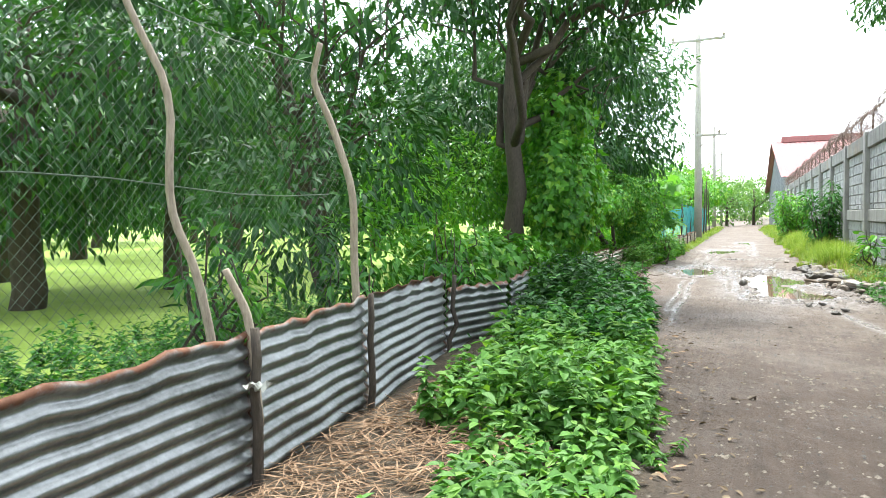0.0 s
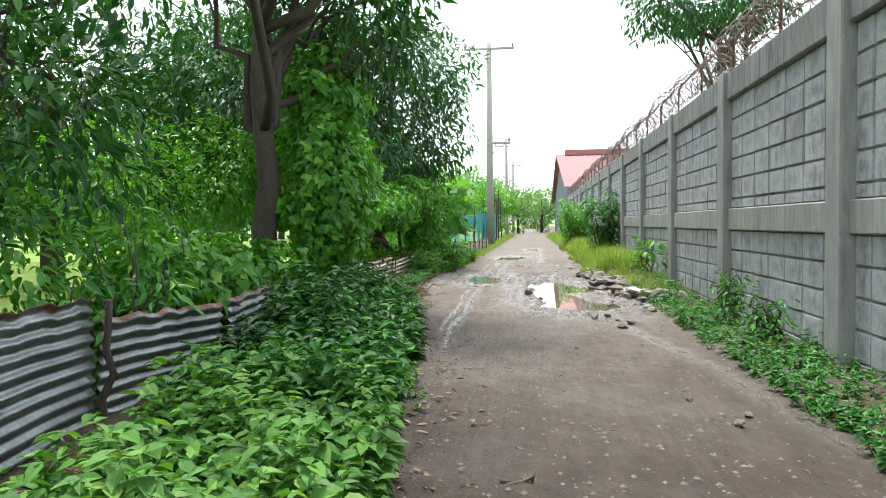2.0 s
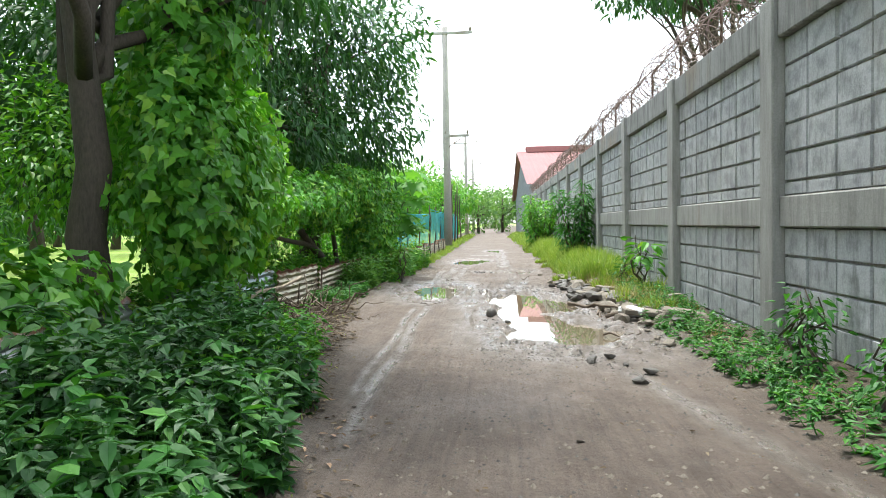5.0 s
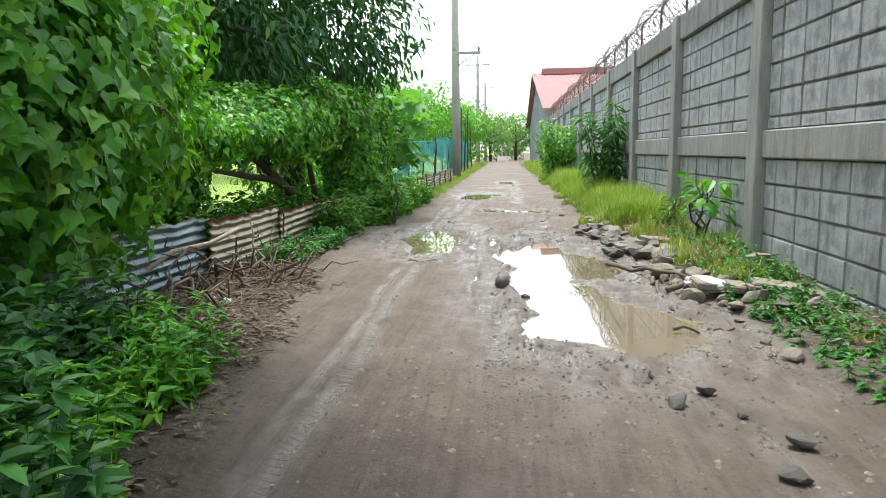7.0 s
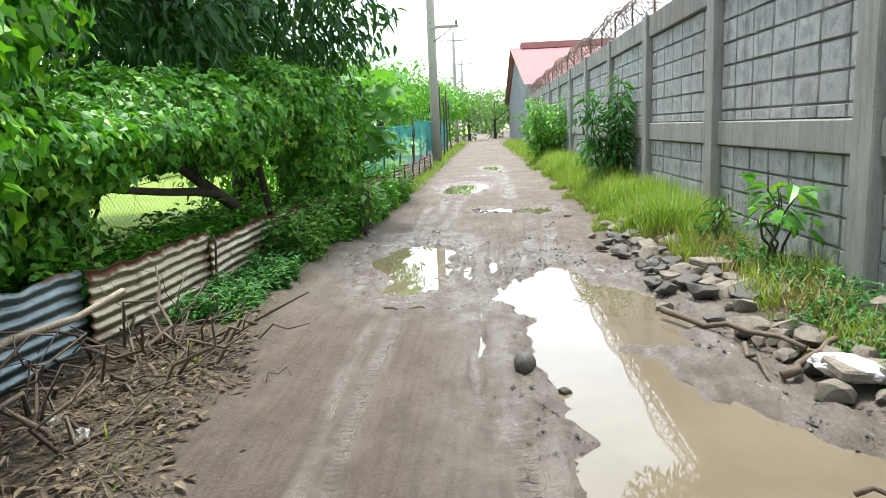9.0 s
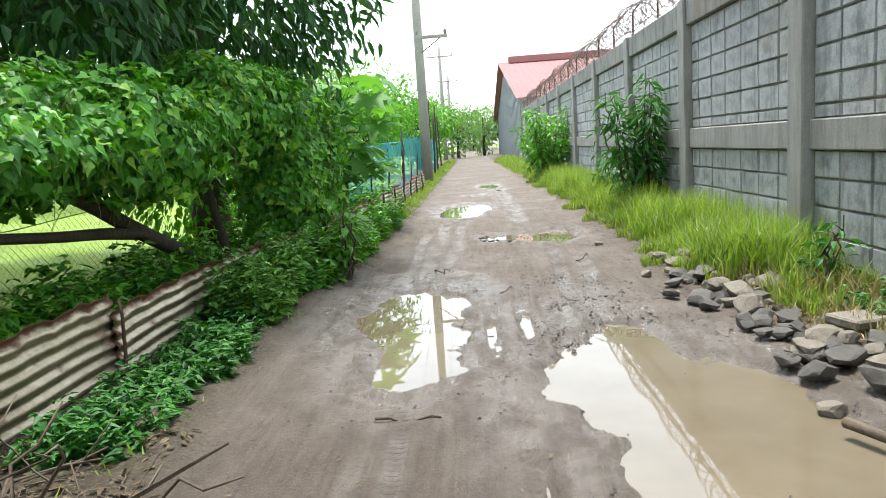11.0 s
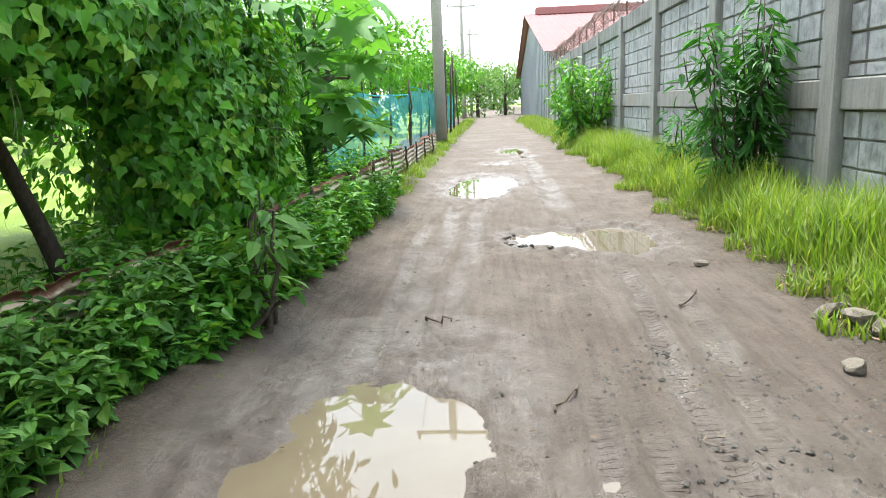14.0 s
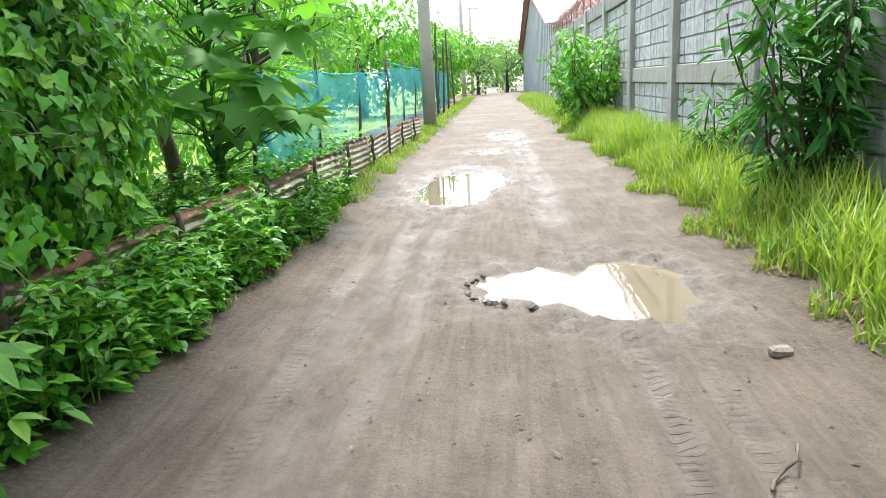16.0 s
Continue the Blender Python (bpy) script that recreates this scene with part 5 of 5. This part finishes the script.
M["broad"] = leafy("broad_leaf", (0.1, 0.28, 0.06), (0.2, 0.45, 0.09), (0.32, 0.56, 0.09), 0.6, 0.45)
plant = base("broad_leaved_plant", -2.45, 23.3, 0, "broad-leaved plant with large hand-shaped leaves over the net", "plant")
g = np.random.default_rng(77)
shapes = [lobed_leaf(q, i) for i, q in enumerate((0.3, 0.37, 0.44))]
pieces = []
for i in range(80):
    stem_top = np.array([g.uniform(-0.5, 1.0), g.uniform(-0.7, 0.7), g.uniform(0.9, 2.5)])
    foot = np.array([0.0, 0.0, max(0.4, stem_top[2] - g.uniform(0.2, 0.6))])
    pieces.append(tube_arrays(bent(foot, stem_top, 4, 0.03, i), np.linspace(0.009, 0.005, 4), 4))
    leaf = link_mesh("leaf", shapes[i % 3], None, plant)
    leaf.location = stem_top
    leaf.rotation_euler = (g.uniform(-0.9, 0.25), g.uniform(-0.6, 0.6), math.atan2(-stem_top[0], stem_top[1]) + g.uniform(-0.9, 0.9))
pieces.append(tube_arrays(bent((0, 0, -0.1), (0.05, 0, 2.1), 6, 0.04, 9), np.linspace(0.05, 0.02, 6), 8))
for piece in pieces:
    clean_quads("stalk", *piece, M["weed"], plant)

# ---- rubble, stones, sticks and litter ----
def rock_mesh(seed, flat=0.6):
    g = np.random.default_rng(seed)
    bm = bmesh.new()
    bmesh.ops.create_icosphere(bm, subdivisions=2, radius=0.5)
    cuts = unit(g.normal(size=(11, 3)))
    for v in bm.verts:
        p = np.array(v.co)
        for c in cuts:
            over = p @ c - 0.27
            if over > 0:
                p = p - c * over
        p += 0.01 * g.normal(size=3)
        v.co = Vector((p[0], p[1], p[2] * flat))
    me = bpy.data.meshes.new("rock")
    bm.to_mesh(me)
    bm.free()
    return me


light_rocks = [rock_mesh(i, 0.45 + 0.08 * (i % 4)) for i in range(8)]
dark_rocks = [rock_mesh(40 + i, 0.6) for i in range(4)]
for me in light_rocks:
    me.materials.append(M["stone"])
for me in dark_rocks:
    me.materials.append(M["dark_stone"])


def rock(x, y, size, pick, label, dark=False, group="rubble by the wall", z=None, tilt=0.25, long=1.0):
    ob = new("rubble_stone", (dark_rocks if dark else light_rocks)[pick % (4 if dark else 8)])
    h = shape(np.array([x]), np.array([y]))[0][0] if z is None else z
    ob.location = (x, y, h + size * 0.16)
    ob.rotation_euler = (g.uniform(-tilt, tilt), g.uniform(-tilt, tilt), g.uniform(0, 6.3))
    ob.scale = (size * long, size, size)
    return tagged(ob, label, "stone", group)


g = np.random.default_rng(5)
for i in range(95):
    y = g.uniform(12.6, 18.8)
    mid = np.interp(y, [12.5, 14.5, 16.5, 19], [2.05, 1.85, 1.72, 1.72])
    size = g.uniform(0.07, 0.24) if i % 3 else g.uniform(0.18, 0.32)
    rock(mid + g.normal(0, 0.17), y, size, i, "broken pale concrete rubble at the road's edge" if i % 4 else "dark wet stone among the rubble", i % 4 == 0)
for i in range(26):
    rock(g.normal(1.58, 0.12), g.uniform(15.2, 18.2), g.uniform(0.12, 0.26), i, "dark wet rubble stone beside the puddle", True, z=0.02)
for i, (x, y, sz, dark) in enumerate(((1.45, 10.58, 0.13, True), (0.47, 13.4, 0.1, True), (1.32, 10.3, 0.14, True), (1.08, 10.99, 0.13, True), (1.25, 11.15, 0.12, True), (1.33, 10.88, 0.08, True),
                                      (1.87, 11.7, 0.16, False), (1.82, 12.0, 0.1, False), (2.06, 12.65, 0.17, False), (2.5, 12.9, 0.3, False), (2.3, 13.9, 0.3, False), (2.55, 14.3, 0.34, False),
                                      (0.75, 9.0, 0.05, False), (1.5, 6.7, 0.09, False), (1.62, 6.9, 0.07, False), (1.35, 7.2, 0.06, False))):
    rock(x, y, sz, i, "dark stone lying in the mud" if dark else "loose grey stone on the bare earth", dark, "loose stones on the road")
for i, (x, y, w, a) in enumerate(((1.95, 13.3, 0.42, 0.1), (2.35, 13.25, 0.38, -0.1), (2.05, 16.0, 0.4, 0.6))):
    slab = part("concrete_slab", box_bm(-w / 2, -0.1, -0.03, w / 2, 0.1, 0.03, 0.012), M["stone"])
    slab.location, slab.rotation_euler = (x, y, 0.1), (0.1, 0.12, a)
    tagged(slab, "broken flat concrete slab on the rubble", "slab", "rubble by the wall")
husk = part("coconut_husk", box_bm(0, 0, 0, 0.001, 0.001, 0.001), M["dark_stone"])
bm = bmesh.new()
bmesh.ops.create_uvsphere(bm, u_segments=20, v_segments=12, radius=0.062)
for v in bm.verts:
    v.co *= 1 + 0.06 * math.sin(3 * math.atan2(v.co.y, v.co.x))
    v.co.z *= 1.1
bm.to_mesh(husk.data)
bm.free()
husk.data.polygons.foreach_set("use_smooth", [True] * len(husk.data.polygons))
husk.location = (0.28, 13.65, 0.045)
tagged(husk, "dark round coconut husk lying in the mud", "coconut")

# crumpled sack
bm = bmesh.new()
bmesh.ops.create_icosphere(bm, subdivisions=4, radius=0.5)
for v in bm.verts:
    n3 = noise.noise(v.co * 4) * 0.16 + noise.noise(v.co * 11) * 0.07
    v.co *= 1 + n3
    v.co.z *= 0.34
    v.co.x *= 0.7
sack = part("plastic_sack", bm, M["sack"], smooth=False)
sack.location, sack.rotation_euler, sack.scale = (1.86, 13.36, 0.1), (0, 0.15, 0.6), (0.36, 0.36, 0.36)
tagged(sack, "crumpled white plastic sack beside the rubble", "sack")

for i, (a, b, r, label) in enumerate((((1.3, 14.72, 0.04), (1.82, 13.72, 0.08), 0.024, "long grey-brown branch lying by the puddle"), ((1.58, 13.95, 0.04), (1.5, 13.2, 0.03), 0.016, "short dark stick in the mud"),
                                       ((1.58, 13.44, 0.03), (2.0, 13.75, 0.12), 0.026, "stubby branch against the stones"), ((1.38, 12.34, 0.0), (1.74, 12.28, 0.03), 0.012, "wet stick floating at the puddle's edge"),
                                       ((-0.72, 15.07, 0.015), (-0.4, 15.05, 0.015), 0.008, "thin bent twig on the road"), ((-1.2, 13.6, 0.015), (-1.05, 13.66, 0.015), 0.006, "thin bent twig on the road"),
                                       ((-0.62, 18.9, 0.012), (-0.48, 18.87, 0.012), 0.008, "short dark twig on the wet road"), ((0.0, 17.7, 0.012), (0.12, 17.95, 0.012), 0.006, "short dark twig on the wet road"),
                                       ((0.85, 19.1, 0.012), (1.0, 19.3, 0.02), 0.007, "curled dark twig in the tyre track"), ((0.22, 5.72, 0.012), (0.36, 5.72, 0.012), 0.012, "flat wood chip on the road"),
                                       ((1.95, 8.72, 0.012), (2.15, 8.68, 0.012), 0.012, "flat wood chip on the road"), ((1.85, 19.6, 0.03), (2.2, 19.3, 0.04), 0.012, "dry stick at the grass edge"))):
    tagged(stick("stick", a, b, r, r * 0.6, M["twig"], 0.02, 400 + i), label, "stick", "sticks on the road")

brush = base("brush_pile", -2.1, 13.2, 0, "pile of dry crooked branches against the tin", "brush pile")
for i in range(75):
    a = g.uniform(0, 2 * math.pi)
    c = np.array([g.uniform(-0.35, 0.45), g.uniform(-1.6, 1.2), 0.03])
    tip = c + np.array([math.cos(a) * g.uniform(0.3, 0.8), math.sin(a) * g.uniform(0.3, 1.0), g.uniform(0.0, 0.5)])
    r = g.uniform(0.005, 0.018)
    stick("branch", c, tip, r, r * 0.35, M["twig"], 0.06, 500 + i, brush, 5, 6)
stick("branch", (-0.75, -0.9, 0.05), (0.05, 0.6, 0.5), 0.03, 0.018, M["pale_bark"], 0.04, 555, brush, 6, 7)


def litter(count, xs, ys, length, label, material, name, width=0.006, keep=None, lift=0.02):
    x, y = rng.uniform(*xs, count), rng.uniform(*ys, count)
    if keep is not None:
        ok = keep(x, y)
        x, y = x[ok], y[ok]
    n = len(x)
    z = shape(x, y)[0] + rng.uniform(0.004, lift, n)
    a = rng.uniform(0, 2 * math.pi, n)
    d = np.stack([np.cos(a), np.sin(a), rng.uniform(-0.15, 0.25, n)], 1)
    L = length * rng.uniform(0.4, 1.3, n)
    v, f = leaf_arrays(np.stack([x, y, z], 1), d, np.array([[0, 0, 1.0]]) + rng.normal(0, 0.3, (n, 3)), L, np.full(n, 1.0) * L * width / length)
    return tagged(arrays(name, v, f, M[material]), label, "litter", kind="stuff")


M["dead_leaf"] = leafy("dead_leaf", (0.06, 0.04, 0.022), (0.17, 0.12, 0.07), (0.32, 0.26, 0.17), 0.8, 0.1)
litter(3200, (-1.75, -0.7), (2.2, 5.6), 0.2, "matted dry brown straw beside the fence", "straw", "dry_straw", 0.008, lift=0.06)
litter(3600, (-2.4, -0.6), (9.0, 15.0), 0.05, "brown dead leaves on the verge", "dead_leaf", "dead_leaves", 0.022, left_verge(0.06, 1.2))
litter(500, (-0.6, 0.5), (3.0, 9.5), 0.05, "small chips and dead leaves at the road's edge", "dead_leaf", "dead_leaves", 0.02, left_verge(0.5, 0.3))
litter(1800, (1.5, 2.6), (11.5, 19), 0.09, "dry stems and chips among the rubble", "straw", "dry_straw", 0.012, right_verge)
litter(2500, (1.4, 2.2), (18.5, 27), 0.16, "flattened dry straw at the grass edge", "straw", "dry_straw", 0.007, right_verge, 0.05)
litter(1200, (-1.4, 2.2), (3.0, 24.0), 0.028, "tiny dark chips scattered on the mud", "dead_leaf", "road_chips", 0.014)


for i, (x, y, w, d, a) in enumerate(((1.28, 20.14, 0.1, 0.06, 0.2), (1.62, 18.05, 0.26, 0.16, 0.5), (1.72, 17.75, 0.22, 0.15, -0.3))):
    slab = part("flat_stone", box_bm(-w / 2, -d / 2, -0.025, w / 2, d / 2, 0.025, 0.014), M["stone"])
    slab.location, slab.rotation_euler = (x, y, shape(np.array([x]), np.array([y]))[0][0] + 0.012), (0.05, 0.08, a)
    tagged(slab, "flat mud-stained stone at the road's edge", "stone", "flat stones at the road's edge")
for i in range(14):
    a = g.uniform(2.2, 4.6)
    rock(0.33 + 0.46 * math.cos(a), 21.25 + 0.46 * math.sin(a), g.uniform(0.04, 0.085), i, "small dark clod on the puddle's churned edge", True, "mud clods by the puddle")


def wrapper(x, y, size, material, label, seed):
    """A crumpled scrap of plastic film."""
    q = np.random.default_rng(seed)
    bm = bmesh.new()
    bmesh.ops.create_grid(bm, x_segments=7, y_segments=5, size=0.5)
    for v in bm.verts:
        v.co = Vector((v.co.x + 0.08 * q.normal(), 0.7 * v.co.y + 0.08 * q.normal(), 0.3 * noise.noise(v.co * 5 + Vector((seed, 0, 0))) + 0.06 * q.normal()))
    ob = part("plastic_wrapper", bm, M[material])
    ob.modifiers.new("thickness", "SOLIDIFY").thickness = 0.01
    ob.location, ob.rotation_euler, ob.scale = (x, y, 0.07), (0.1, 0.2, seed), (size, size, size)
    return tagged(ob, label, "wrapper", "litter by the brush pile")


M["film_pale"] = two_scale("pale_film", (0.28, 0.29, 0.26), (0.48, 0.49, 0.45), 30, 8, 0.35)
M["film_yellow"] = two_scale("yellow_film", (0.45, 0.36, 0.1), (0.62, 0.52, 0.2), 30, 8, 0.35)
for i, (x, y, size, film) in enumerate(((-2.1, 12.5, 0.16, "film_yellow"), (-2.0, 12.25, 0.18, "film_pale"), (-1.75, 12.75, 0.12, "film_pale"), (-1.95, 12.9, 0.1, "film_pale"), (-1.3, 11.9, 0.09, "film_pale"))):
    wrapper(x, y, size, film, "crumpled faded yellow plastic wrapper on dead leaves" if film == "film_yellow" else "crumpled dirty white plastic scrap on dead leaves", 3 + i)
wrapper(-1.64, 3.2, 0.13, "film_pale", "grey rag of plastic tied to the fence stake", 21).location.z = 0.52
litter(1500, (-2.3, -1.0), (11.4, 14.4), 0.16, "fallen dry twigs under the brush pile", "twig", "dry_twigs", 0.009, left_verge(0.05, 1.1), 0.05)
litter(700, (-2.3, -1.0), (11.4, 14.4), 0.07, "curled pale dead leaves on the verge", "dead_leaf", "dead_leaves", 0.03, left_verge(0.15, 1.1), 0.03)
litter(260, (-0.9, 0.4), (4.0, 9.8), 0.07, "dead leaves and bits of bark beside the weeds", "straw", "dead_leaves", 0.022, left_verge(0.35, 0.15), 0.015)


def gravel(count, xs, ys, low, high, label, dark=False, keep=None):
    x, y = rng.uniform(*xs, count), rng.uniform(*ys, count)
    if keep is not None:
        ok = keep(x, y)
        x, y = x[ok], y[ok]
    n = len(x)
    r = low + (high - low) * rng.random(n) ** 3
    o = np.array([[1, 0, 0], [-1, 0, 0], [0, 1, 0], [0, -1, 0], [0, 0, 0.7], [0, 0, -0.7]], float)
    z = shape(x, y)[0]
    v = np.stack([x, y, z], 1)[:, None] + o[None] * r[:, None, None] * rng.uniform(0.6, 1.3, (n, 6, 3))
    f = np.array([[0, 2, 4], [2, 1, 4], [1, 3, 4], [3, 0, 4], [2, 0, 5], [1, 2, 5], [3, 1, 5], [0, 3, 5]])
    ob = arrays("gravel", v.reshape(-1, 3), (f[None] + 6 * np.arange(n)[:, None, None]).reshape(-1, 3), M["dark_stone" if dark else "stone"])
    return tagged(ob, label, "gravel", kind="stuff")


gravel(3200, (-0.6, 2.2), (3.5, 12.0), 0.003, 0.021, "loose pale gravel on the mud road")
gravel(3000, (-0.6, 2.2), (4.0, 12.0), 0.003, 0.014, "dark grit pressed into the bare earth", True)
gravel(900, (-1.5, 1.9), (12.0, 26.0), 0.003, 0.012, "loose pale gravel on the mud road")
gravel(6000, (0.2, 2.2), (10.5, 18.5), 0.005, 0.019, "dark wet gravel round the long puddle", True, lambda x, y: (wobble(x, y, 1.2) > -0.2))
gravel(1500, (-1.2, 1.5), (15.0, 24.0), 0.004, 0.013, "small dark mud clods thrown up by tyres", True)
